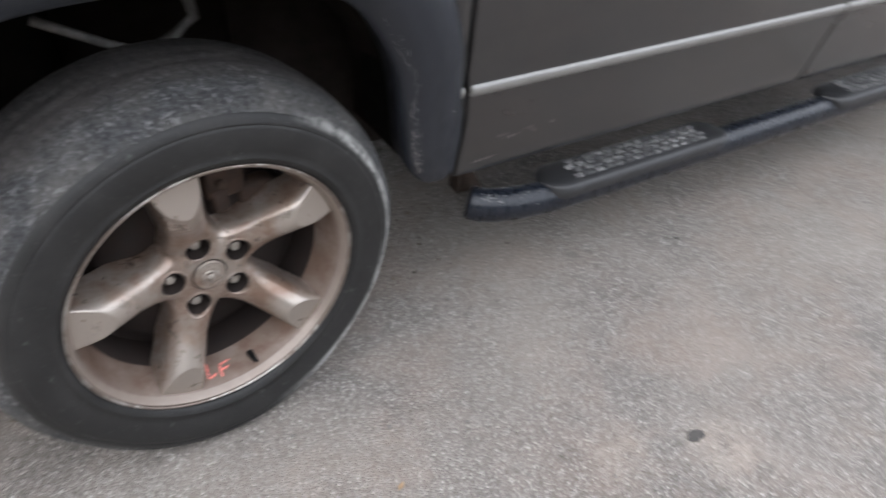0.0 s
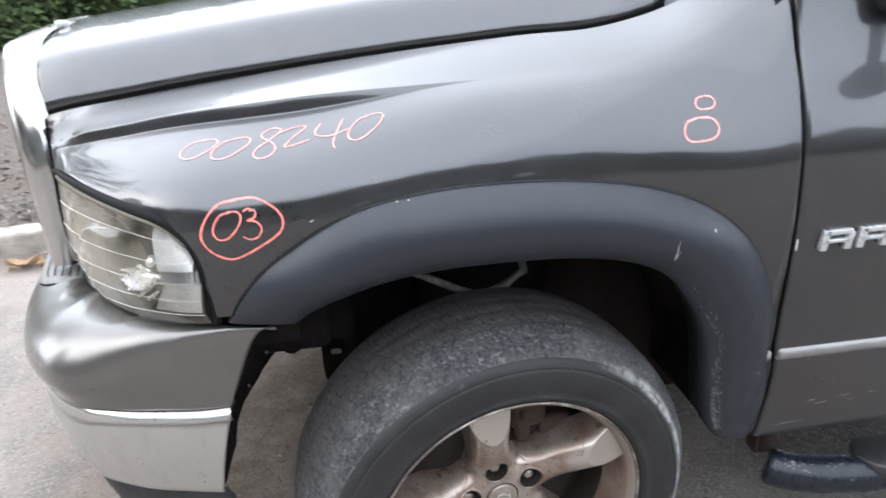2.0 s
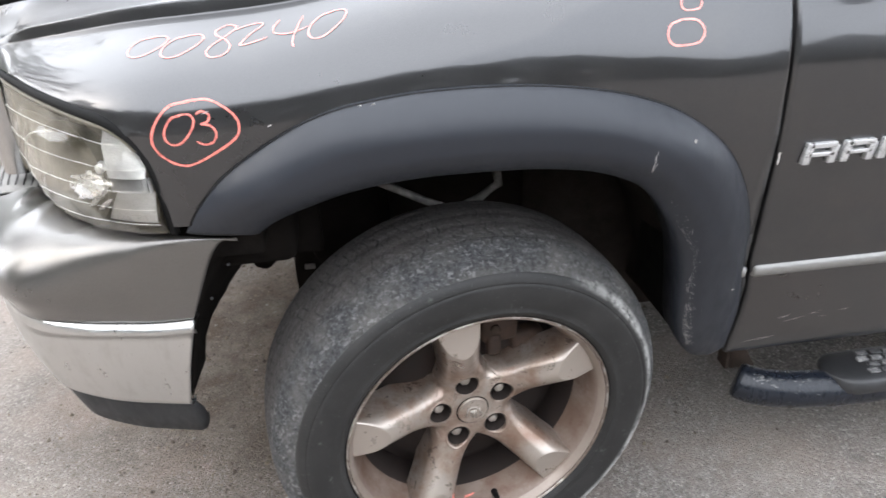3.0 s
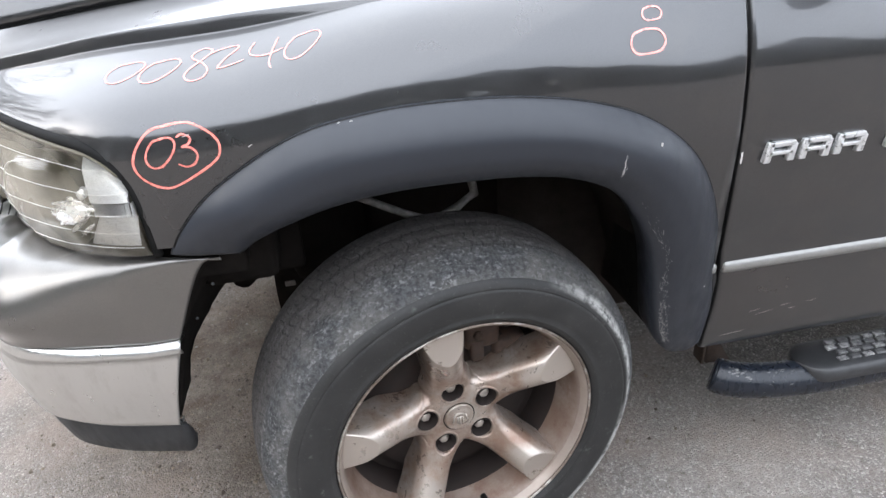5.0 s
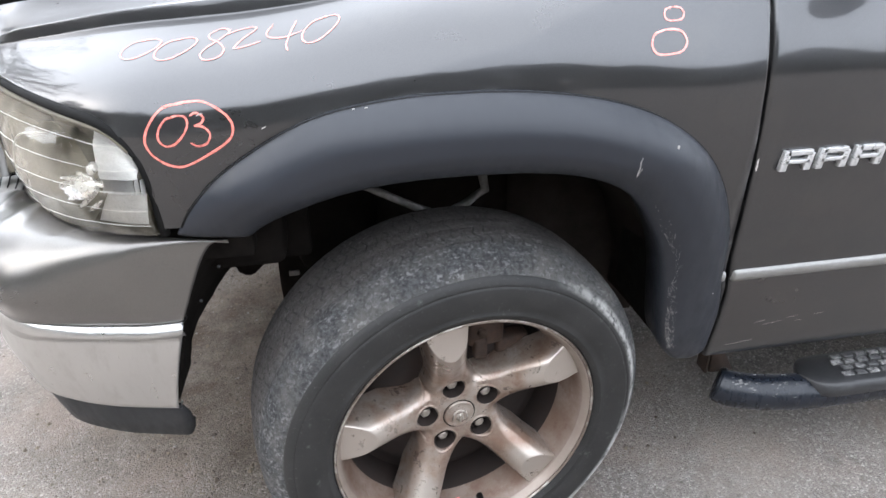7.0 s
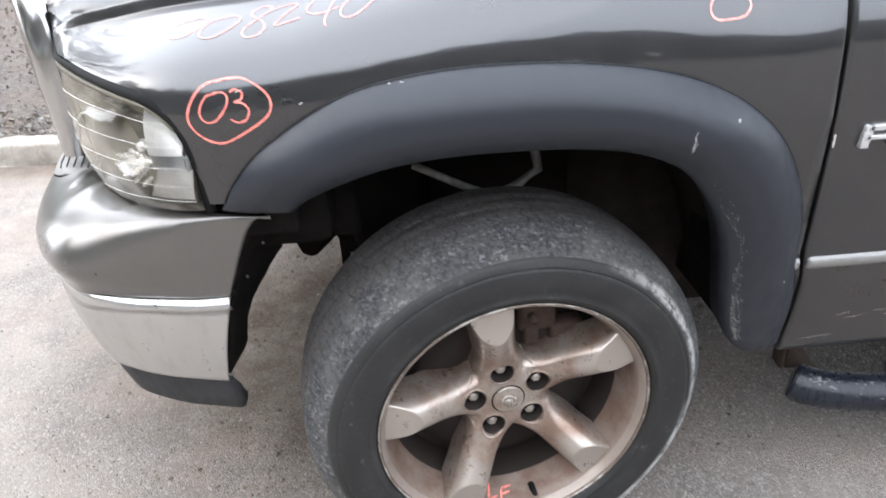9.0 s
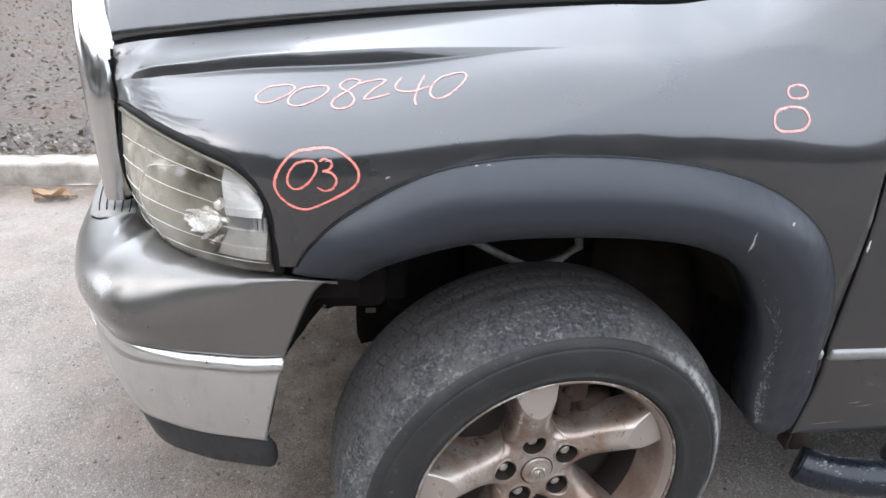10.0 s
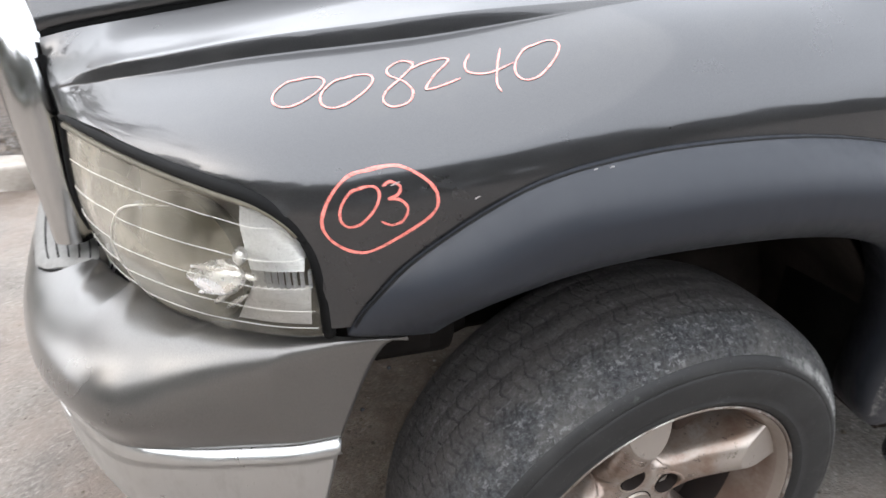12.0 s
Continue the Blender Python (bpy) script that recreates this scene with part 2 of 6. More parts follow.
def asphalt_material():
    m = Nodes("pale_worn_asphalt", (0.2, 0.2, 0.2), 0.9)
    patch, mid = m.noise(0.9, 6, 0.6, seed=4), m.noise(9, 6, 0.65, seed=2)
    stone = m.cells(165, "F1", "Color")
    edge = m.cells(165, "DISTANCE_TO_EDGE")
    tone = m.ramp(stone, [(0.0, (0.045, 0.044, 0.043)), (0.3, (0.125, 0.122, 0.12)), (0.7, (0.25, 0.246, 0.24)), (1.0, (0.48, 0.47, 0.46))])
    base = m.mix(m.grey(edge, 0.0, 0.2, 0.85, 0.0), tone, (0.07, 0.067, 0.064))
    base = m.mix(m.grey(patch, 0.35, 0.68, 0.0, 0.4), base, (0.22, 0.21, 0.2))
    base = m.mix(m.grey(mid, 0.55, 0.8, 0.0, 0.6), base, (0.1, 0.095, 0.09))
    grit = m.noise(330, 2, 0.6, seed=11)
    base = m.mix(m.grey(grit, 0.72, 0.76, 0.0, 0.85), base, (0.5, 0.49, 0.47))
    pits = m.noise(72, 6, 0.78, seed=31)
    base = m.mix(m.grey(pits, 0.42, 0.33, 0.0, 0.9), base, (0.035, 0.033, 0.031))
    base = m.mix(m.grey(pits, 0.60, 0.68, 0.0, 0.55), base, (0.42, 0.41, 0.4))
    wide = m.noise(2.6, 5, 0.6, seed=21)
    base = m.mix(m.grey(wide, 0.4, 0.7, 0.0, 0.45), base, (0.27, 0.25, 0.235))
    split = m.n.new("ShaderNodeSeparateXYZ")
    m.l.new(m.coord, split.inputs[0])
    # paler and warmer towards the front, in noisy patches
    paler_front = m.n.new("ShaderNodeMath")
    paler_front.operation = "MULTIPLY"
    m.l.new(m.grey(split.outputs["X"], 0.4, -2.2), paler_front.inputs[0]), m.l.new(m.grey(m.noise(5, 6, 0.65, seed=61), 0.3, 0.62, 0.1, 0.6), paler_front.inputs[1])
    base = m.mix(paler_front.outputs[0], base, (0.33, 0.305, 0.28))
    # brown dirt patch under the nose, darkened to put the truck's shade in
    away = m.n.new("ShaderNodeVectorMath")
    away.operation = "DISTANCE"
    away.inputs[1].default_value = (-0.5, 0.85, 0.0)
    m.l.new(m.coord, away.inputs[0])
    dirt_shade = m.n.new("ShaderNodeMath")
    dirt_shade.operation = "MULTIPLY"
    m.l.new(m.grey(away.outputs["Value"], 0.95, 0.35), dirt_shade.inputs[0]), m.l.new(m.grey(m.noise(7, 7, 0.7, seed=83), 0.32, 0.6, 0.45, 0.95), dirt_shade.inputs[1])
    base = m.mix(dirt_shade.outputs[0], base, (0.058, 0.043, 0.030))
    tint = m.noise(3.4, 5, 0.65, seed=91)
    base = m.mix(m.grey(tint, 0.46, 0.68, 0.0, 0.4), base, (0.235, 0.19, 0.165))
    # chalky worn spots, and damp dirt along the foot of the kerb
    for x, y, r, tone in ((0.93, -0.64, 0.13, (0.36, 0.32, 0.29)), (1.25, -0.74, 0.09, (0.17, 0.145, 0.125)), (0.70, -0.52, 0.10, (0.31, 0.28, 0.255))):
        near, spot = m.n.new("ShaderNodeVectorMath"), m.n.new("ShaderNodeMath")
        near.operation, spot.operation = "DISTANCE", "MULTIPLY"
        near.inputs[1].default_value = (x, y, 0.0)
        m.l.new(m.coord, near.inputs[0])
        m.l.new(m.grey(near.outputs["Value"], r, r * 0.35), spot.inputs[0]), m.l.new(m.grey(m.noise(17, 6, 0.7, seed=r * 100), 0.42, 0.58, 0.0, 0.38), spot.inputs[1])
        base = m.mix(spot.outputs[0], base, tone)
    foot, damp = m.n.new("ShaderNodeMath"), m.grey(m.noise(6, 6, 0.7, seed=101), 0.3, 0.6, 0.3, 0.85)
    foot.operation = "MULTIPLY"
    m.l.new(m.grey(split.outputs["Y"], 2.28, 2.55), foot.inputs[0]), m.l.new(damp, foot.inputs[1])
    base = m.mix(foot.outputs[0], base, (0.12, 0.095, 0.075))
    base = m.mix(1.0, base, (1.41, 1.325, 1.25), "MULTIPLY")
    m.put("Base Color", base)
    n = m.bump(m.grey(edge, 0.0, 0.3), 0.8, 0.005)
    m.bump(mid, 0.35, 0.012, n)
    return m.mat


def litter_material():
    m = Nodes("leaf_litter_and_gravel_soil", (0.14, 0.12, 0.1), 0.95)
    big, fine = m.noise(1.2, 6, 0.65, seed=1), m.noise(28, 9, 0.8, seed=3)
    base = m.mix(m.grey(fine, 0.38, 0.66), (0.078, 0.066, 0.057), (0.24, 0.208, 0.182))
    base = m.mix(m.grey(big, 0.45, 0.65, 0.0, 0.6), base, (0.16, 0.11, 0.08))
    m.put("Base Color", base)
    m.bump(fine, 1.0, 0.03)
    return m.mat


def concrete_material():
    m = Nodes("weathered_kerb_concrete", (0.33, 0.32, 0.3), 0.9)
    a, b = m.noise(7, 8, 0.7, seed=2), m.noise(90, 5, 0.7, seed=6)
    base = m.mix(m.grey(a, 0.4, 0.68), (0.42, 0.38, 0.335), (0.22, 0.19, 0.16))
    base = m.mix(m.grey(b, 0.55, 0.75, 0.0, 0.6), base, (0.12, 0.11, 0.1))
    m.put("Base Color", base)
    m.bump(b, 0.6, 0.005)
    return m.mat


def simple(name, colour, rough=0.6, metal=0.0, vary=0.35, scale=30.0, bump=0.15, coat=0.0, gloss=0.5):
    m = Nodes(name, colour, rough, metal, coat)
    m.set("Specular IOR Level", gloss)
    f = m.noise(scale, 6, 0.7, seed=len(name))
    dark = tuple(c * (1 - vary) for c in colour)
    light = tuple(min(1.0, c * (1 + vary)) for c in colour)
    m.put("Base Color", m.mix(m.grey(f, 0.35, 0.68), dark, light))
    m.put("Roughness", m.grey(f, 0.3, 0.7, max(0.03, rough - 0.08), min(1, rough + 0.1)))
    m.bump(f, bump, 0.002)
    return m.mat


def lens_material():
    m = Nodes("hazed_polycarbonate_lens", (0.9, 0.88, 0.8), 0.06)
    m.set("IOR", 1.3)
    out = m.n["Material Output"]
    clear, haze = m.n.new("ShaderNodeBsdfTransparent"), m.n.new("ShaderNodeMixShader")
    clear.inputs["Color"].default_value = (0.97, 0.95, 0.9, 1)
    m.set("Base Color", (0.7, 0.64, 0.52, 1))
    split = m.n.new("ShaderNodeSeparateXYZ")
    m.l.new(m.coord, split.inputs[0])
    # the lens has yellowed most towards the grille
    front = m.grey(split.outputs["X"], -0.8, -0.57, 0.66, 0.06)
    blotch = m.grey(m.noise(19, 6, 0.65, seed=3), 0.32, 0.68, -0.13, 0.13)
    add = m.n.new("ShaderNodeMath")
    m.l.new(front, add.inputs[0]), m.l.new(blotch, add.inputs[1])
    m.l.new(add.outputs[0], haze.inputs["Fac"])
    m.l.new(clear.outputs[0], haze.inputs[1]), m.l.new(m.b.outputs[0], haze.inputs[2])
    gloss, fres, top = m.n.new("ShaderNodeBsdfGlossy"), m.n.new("ShaderNodeFresnel"), m.n.new("ShaderNodeMixShader")
    gloss.inputs["Roughness"].default_value, fres.inputs["IOR"].default_value = 0.08, 1.42
    m.l.new(fres.outputs[0], top.inputs["Fac"]), m.l.new(haze.outputs[0], top.inputs[1]), m.l.new(gloss.outputs[0], top.inputs[2])
    m.l.new(top.outputs[0], out.inputs["Surface"])
    return m.mat


def chalk_material(name="red_wax_marker", a=(0.86, 0.17, 0.13), b=(0.93, 0.33, 0.28)):
    m = Nodes(name, (0.9, 0.22, 0.18), 0.4, 0.0, 0.6, 0.28)
    m.set("Coat IOR", 1.55)
    f = m.noise(420, 4, 0.7)
    m.put("Base Color", m.mix(m.grey(f, 0.35, 0.7), a, b))
    m.put("Alpha", m.grey(m.noise(170, 6, 0.75, seed=19), 0.36, 0.5, 0.45, 1.0))
    return m.mat


def leaf_material(name, a, b):
    m = Nodes(name, a, 0.7)
    r = m.n.new("ShaderNodeNewGeometry").outputs["Random Per Island"]
    m.put("Base Color", m.mix(r, a, b))
    return m.mat


PAINT = paint_material()
COVER_PAINT = cover_material()
FLARE = plastic_material("satin_black_flare_plastic", 0.02, 0.4, 0.08, 1.45)
TRIM_BLACK = plastic_material("matt_black_plastic", 0.02, 0.6, 0.25)
STEP_BLACK = plastic_material("black_coated_step_tube", 0.010, 0.27, 0.3, 1.8)
CHROME = chrome_material("bright_chrome", 0.08, (0.49, 0.485, 0.475), 0.35)
BUMPER_CHROME = chrome_material("dull_chrome", 0.24, (0.56, 0.56, 0.55), 0.35)
SILVER = simple("silver_trim_paint", (0.27, 0.265, 0.255), 0.42, 0.5, 0.1, 60)
BADGE = simple("bright_silver_badge", (0.55, 0.55, 0.55), 0.3, 0.5, 0.08, 80)
RIM, LIP = rim_material(), lip_material()
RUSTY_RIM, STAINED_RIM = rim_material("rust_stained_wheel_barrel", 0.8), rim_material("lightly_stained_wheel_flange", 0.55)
TREAD, SIDEWALL = tread_material(), sidewall_material()
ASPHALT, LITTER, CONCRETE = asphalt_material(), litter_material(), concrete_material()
DARK = simple("grimy_black_underbody", (0.008, 0.0066, 0.0058), 0.95, 0, 0.5, 18, 0.6, gloss=0.08)
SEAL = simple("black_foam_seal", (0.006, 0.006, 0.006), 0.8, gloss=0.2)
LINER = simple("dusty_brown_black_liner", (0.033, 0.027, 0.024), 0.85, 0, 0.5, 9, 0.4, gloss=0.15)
# black rubber, and the black that paints shade into gaps
RUBBER_SHADE = simple("black_gap_rubber", (0.006, 0.006, 0.006), 0.7, gloss=0.2)
RUST = simple("rusty_steel", (0.04, 0.026, 0.019), 0.85, 0.2, 0.5, 40, 0.5)
CAST = simple("dusty_cast_steel", (0.22, 0.21, 0.2), 0.7, 0.3, 0.4, 45, 0.5)
# brown of the disc, also used to paint shade into the wheel's recesses
DISC_SHADE = simple("brown_brake_disc", (0.016, 0.0095, 0.0075), 0.8, 0.1, 0.4, 30)
CALIPER = simple("dirty_brown_cast_iron", (0.045, 0.026, 0.018), 0.8, 0.1, 0.5, 40, 0.4)
LUG = simple("dull_steel_nut", (0.42, 0.38, 0.34), 0.42, 0.7, 0.25, 120)
LENS, CHALK = lens_material(), chalk_material()
# paler copy of the marker, with the sky's glare put into its colour
GLARE_CHALK = chalk_material("thin_pale_wax_marker", (0.88, 0.24, 0.2), (0.93, 0.4, 0.35))
# silver of the bulb and of the reflection painted in the bowl
GLINT_SILVER = simple("bright_silvered_shield", (0.98, 0.98, 0.98), 0.26, 0.8, 0.01, 60, 0.0, coat=0.3)
BOWL = chrome_material("dulled_reflector_bowl", 0.7, (0.30, 0.285, 0.235), 0.1)
HOUSING = simple("olive_grey_lamp_housing", (0.145, 0.13, 0.098), 0.55, 0.0, 0.2, 20)
SIGNAL = simple("white_prismatic_signal", (0.60, 0.61, 0.63), 0.3, 0.25, 0.10, 600, 0.25)
WHITE_LINE = simple("pale_moulded_rib", (0.7, 0.69, 0.64), 0.35, 0, 0.05)
LOBE = simple("hazed_lens_edge", (0.5, 0.475, 0.41), 0.3, 0, 0.1, 90)
PAD = simple("grey_ribbed_rubber_pad", (0.022, 0.0222, 0.0235), 0.42, 0, 0.3, 60, 0.3)
STEP_PAD = simple("pale_grey_bumper_pad", (0.21, 0.203, 0.192), 0.6, 0, 0.2, 60, 0.2)
BLADE = leaf_material("hedge_leaf_green", (0.025, 0.045, 0.015), (0.08, 0.12, 0.035))
DRY = leaf_material("dry_brown_leaf", (0.3, 0.19, 0.11), (0.42, 0.3, 0.19))
STONES = leaf_material("mixed_gravel", (0.15, 0.138, 0.124), (0.29, 0.272, 0.25))
TREES = leaf_material("far_tree_foliage", (0.045, 0.05, 0.035), (0.11, 0.115, 0.085))


# ---- mesh helpers ----
def part(name, bm, material, parent=None, label="", smooth=True, thick=0.0, bevel=0.0):
    me = bpy.data.meshes.new(name)
    bmesh.ops.recalc_face_normals(bm, faces=bm.faces)
    bm.to_mesh(me)
    bm.free()
    me.materials.append(material)
    if smooth:
        me.polygons.foreach_set("use_smooth", [True] * len(me.polygons))
    ob = new(name, me)
    if parent is not None:
        ob.parent = parent
    if label:
        ob["label"] = label
    if thick:
        mod = ob.modifiers.new("thickness", "SOLIDIFY")
        mod.thickness, mod.offset = thick, 0.0
    if bevel:
        mod = ob.modifiers.new("bevel", "BEVEL")
        mod.width, mod.segments, mod.limit_method = bevel, 2, "ANGLE"
    return ob


def grid(rows, closed=False, keep=None):
    """A bmesh from rows of points; keep(i, j) says which faces stay."""
    bm = bmesh.new()
    vs = [[bm.verts.new(p) for p in row] for row in rows]
    n = len(vs[0])
    for i in range(len(vs) - 1):
        for j in range(n if closed else n - 1):
            if keep is None or keep(i, j):
                bm.faces.new((vs[i][j], vs[i][(j + 1) % n], vs[i + 1][(j + 1) % n], vs[i + 1][j]))
    if keep is not None:
        bmesh.ops.delete(bm, geom=[v for v in bm.verts if not v.link_faces], context="VERTS")
    return bm


def spline(table, k):
    """Catmull-Rom through the rows of a table, at the row number k."""
    n = len(table)
    i = min(max(int(math.floor(k)), 0), n - 2)
    f = k - i
    p1, p2 = table[i], table[i + 1]
    p0 = table[i - 1] if i > 0 else [2 * a - b for a, b in zip(p1, p2)]
    p3 = table[i + 2] if i + 2 < n else [2 * b - a for a, b in zip(p1, p2)]
    return [0.5 * (2 * b + (c - a) * f + (2 * a - 5 * b + 4 * c - d) * f * f + (3 * b - a - 3 * c + d) * f**3) for a, b, c, d in zip(p0, p1, p2, p3)]


def knots(table, x):
    """A smooth curve y(x) through (x, y) rows, with no overshoot."""
    xs, ys = [r[0] for r in table], [r[1] for r in table]
    if x <= xs[0]:
        return ys[0]
    if x >= xs[-1]:
        return ys[-1]
    i = max(j for j in range(len(xs) - 1) if xs[j] <= x)
    d = [(ys[j + 1] - ys[j]) / (xs[j + 1] - xs[j]) for j in range(len(xs) - 1)]

    def slope(j):
        if j == 0:
            return d[0]
        if j == len(xs) - 1:
            return d[-1]
        return 0.0 if d[j - 1] * d[j] <= 0 else 2 * d[j - 1] * d[j] / (d[j - 1] + d[j])

    h = xs[i + 1] - xs[i]
    t = (x - xs[i]) / h
    return ys[i] * (1 + 2 * t) * (1 - t) ** 2 + h * slope(i) * t * (1 - t) ** 2 + ys[i + 1] * t * t * (3 - 2 * t) + h * slope(i + 1) * t * t * (t - 1)


def spread(a, b, n):
    return [a + (b - a) * i / (n - 1) for i in range(n)]


def box(x0, x1, y0, y1, z0, z1, bevel=0.0):
    bm = bmesh.new()
    bmesh.ops.create_cube(bm, size=1, matrix=Matrix.Translation(((x0 + x1) / 2, (y0 + y1) / 2, (z0 + z1) / 2)) @ Matrix.Diagonal((x1 - x0, y1 - y0, z1 - z0, 1)))
    if bevel:
        bmesh.ops.bevel(bm, geom=bm.edges[:], offset=bevel, segments=2, affect="EDGES", profile=0.5)
    return bm


def lathe(profile, n=96, arc=(0.0, 360.0)):
    """Rows of (w, r) turned about the y axis; w runs along +y."""
    full = abs(arc[1] - arc[0]) >= 360
    angles = [radians(arc[0] + (arc[1] - arc[0]) * i / (n if full else n - 1)) for i in range(n)]
    return grid([[(r * math.cos(a), w, r * math.sin(a)) for a in angles] for w, r in profile], closed=full)


def tube(points, radius, sides=12, caps=True):
    """A round bar along points; radius may be a list."""
    pts = [Vector(p) for p in points]
    rows = []
    for i, p in enumerate(pts):
        way = (pts[min(i + 1, len(pts) - 1)] - pts[max(i - 1, 0)]).normalized()
        side = way.cross(Vector((0, 0, 1)) if abs(way.z) < 0.9 else Vector((0, 1, 0))).normalized()
        up = side.cross(way)
        r = radius[i] if isinstance(radius, (list, tuple)) else radius
        rows.append([p + r * (math.cos(a) * side + math.sin(a) * up) for a in (2 * math.pi * j / sides for j in range(sides))])
    bm = grid(rows, closed=True)
    if caps:
        bm.verts.ensure_lookup_table()
        bm.faces.new(bm.verts[:sides])
        bm.faces.new(bm.verts[-sides:])
    return bm


def join(bms):
    """Several bmeshes of one part in one."""
    out = bmesh.new()
    for b in bms:
        me = bpy.data.meshes.new("join")
        b.to_mesh(me)
        b.free()
        out.from_mesh(me)
        bpy.data.meshes.remove(me)
    return out


# ---- the shape of the truck's side ----
# x runs to the tail, y into the truck from its left side, z up; the front wheel's centre stands over the origin
# rows: outer edge x, y, height of the shoulder's foot; hood gap x, y, z
BODY = [
    (-0.800, 0.300, 1.068, -0.803, 0.327, 1.165),
    (-0.772, 0.225, 1.059, -0.750, 0.318, 1.176),
    (-0.717, 0.132, 1.052, -0.680, 0.309, 1.186),
    (-0.630, 0.037, 1.047, -0.600, 0.300, 1.197),
    (-0.555, -0.025, 1.045, -0.520, 0.290, 1.208),
    (-0.480, -0.058, 1.044, -0.440, 0.279, 1.218),
    (-0.380, -0.064, 1.045, -0.340, 0.266, 1.230),
    (-0.240, -0.064, 1.050, -0.200, 0.248, 1.245),
    (-0.080, -0.063, 1.055, -0.060, 0.229, 1.258),
    (0.080, -0.059, 1.055, 0.090, 0.209, 1.270),
    (0.240, -0.053, 1.055, 0.240, 0.189, 1.279),
    (0.400, -0.047, 1.050, 0.400, 0.208, 1.318),
    (0.508, -0.042, 1.050, 0.508, 0.200, 1.400),
]
NOSE = [(0, 0), (0.03, 0.19), (0.07, 0.28), (0.15, 0.385), (0.31, 0.523), (0.45, 0.622), (0.545, 0.69)]
FLANK = [(0, 0), (0.03, 0.25), (0.1, 0.43), (0.2, 0.57), (0.35, 0.69), (0.55, 0.79), (0.8, 0.91), (1, 1)]
COWL = [(0, 0), (0.012, 0.075), (0.033, 0.143), (0.083, 0.257), (0.149, 0.371), (0.223, 0.486), (0.314, 0.629), (0.40, 0.75), (0.55, 0.86), (1, 1)]


def side_y(x, z):
    """How far the flat of the side stands in from the outer edge: the lower body tucks under."""
    return 0.15 * max(0.0, 0.95 - z)


def ease(x):
    x = min(1.0, max(0.0, x))
    return x * x * (3 - 2 * x)


def door_front(z):
    """The front edge of the front door; the gap runs just before it."""
    return 0.523 + 0.08 * max(0.0, 0.95 - z) + 0.010 * ease((0.68 - z) / 0.06) - 0.008 * ease((0.54 - z) / 0.1) - 0.008 * ease((z - 0.93) / 0.16)


def crease(k):
    """Where the crease runs across the shoulder, how high, and how tall its riser is."""
    t = 1 - (1 - min(1.0, max(0.0, (k - 0.2) / 4.8))) ** 2.4
    fall = 0.035 * max(0.0, k - 5) / 3.4
    return 0.10 + 0.445 * t - fall, 0.37 + 0.352 * t - fall, 0.122 * ease((k - 0.1) / 2.2)


def across(k, w):
    """From a place across the shoulder with the crease at 0.545 to the true one."""
    c = crease(k)[0]
    return w / 0.545 * c if w < 0.545 else c + (w - 0.545) / 0.455 * (1 - c)


def nose_rise(k, u):
    c, level, riser = crease(k)
    w = u / c * 0.545 if u < c else 0.545 + (u - c) / (1 - c) * 0.455
    if w < 0.545:
        return knots(NOSE, w) * level / 0.69
    top = level + riser
    return level + riser * (1 - (1 - min(1.0, (w - 0.545) / 0.018)) ** 1.5) + (1 - top) * knots([(0, 0), (0.02, 0.03), (0.2, 0.2), (0.6, 0.62), (1, 1)], (w - 0.545) / 0.455)


def shoulder(k, u):
    cx, cy, cz, hx, hy, hz = spline(BODY, k)
    nose = ease((8.5 - k) / 2.4)
    cowl = ease((k - 9.2) / 2.8)
    f = nose * nose_rise(k, u) + (1 - nose) * knots(FLANK, u)
    f = (1 - cowl) * f + cowl * knots(COWL, u)
    return Vector((cx + (hx - cx) * u, cy + (hy - cy) * u, cz + (hz - cz) * f))


def flank(k, z):
    """The side below the shoulder."""
    cx, cy, cz, *_ = spline(BODY, k)
    return Vector((cx, cy + side_y(cx, z), z))


def fender_point(k, v):
    """v from 0 to 1 over the shoulder, below 0 down the side in metres."""
    return shoulder(k, v) if v >= 0 else flank(k, spline(BODY, k)[2] + v)


def station(x):
    """The row number at which the outer edge has this x."""
    lo, hi = 0.0, len(BODY) - 1.0
    for _ in range(40):
        mid = (lo + hi) / 2
        lo, hi = (mid, hi) if spline(BODY, mid)[0] < x else (lo, mid)
    return lo


# wheel-arch flare: outer edge and lip as x, z; how far it stands proud
FLARE_ROWS = [
    (-0.450, 0.884, -0.350, 0.872, 0.004),
    (-0.420, 0.930, -0.322, 0.896, 0.020),
    (-0.360, 0.987, -0.270, 0.922, 0.034),
    (-0.240, 1.052, -0.190, 0.948, 0.040),
    (-0.120, 1.076, -0.100, 0.961, 0.048),
    (0.000, 1.080, 0.000, 0.962, 0.048),
    (0.120, 1.072, 0.110, 0.956, 0.048),
    (0.240, 1.049, 0.205, 0.938, 0.048),
    (0.340, 1.010, 0.285, 0.899, 0.048),
    (0.420, 0.950, 0.340, 0.835, 0.046),
    (0.478, 0.870, 0.378, 0.765, 0.043),
    (0.518, 0.770, 0.402, 0.690, 0.038),
    (0.533, 0.670, 0.418, 0.610, 0.032),
    (0.552, 0.575, 0.434, 0.535, 0.026),
    (0.554, 0.505, 0.453, 0.486, 0.020),
    (0.551, 0.456, 0.484, 0.446, 0.011),
    (0.534, 0.437, 0.508, 0.436, 0.004),
]


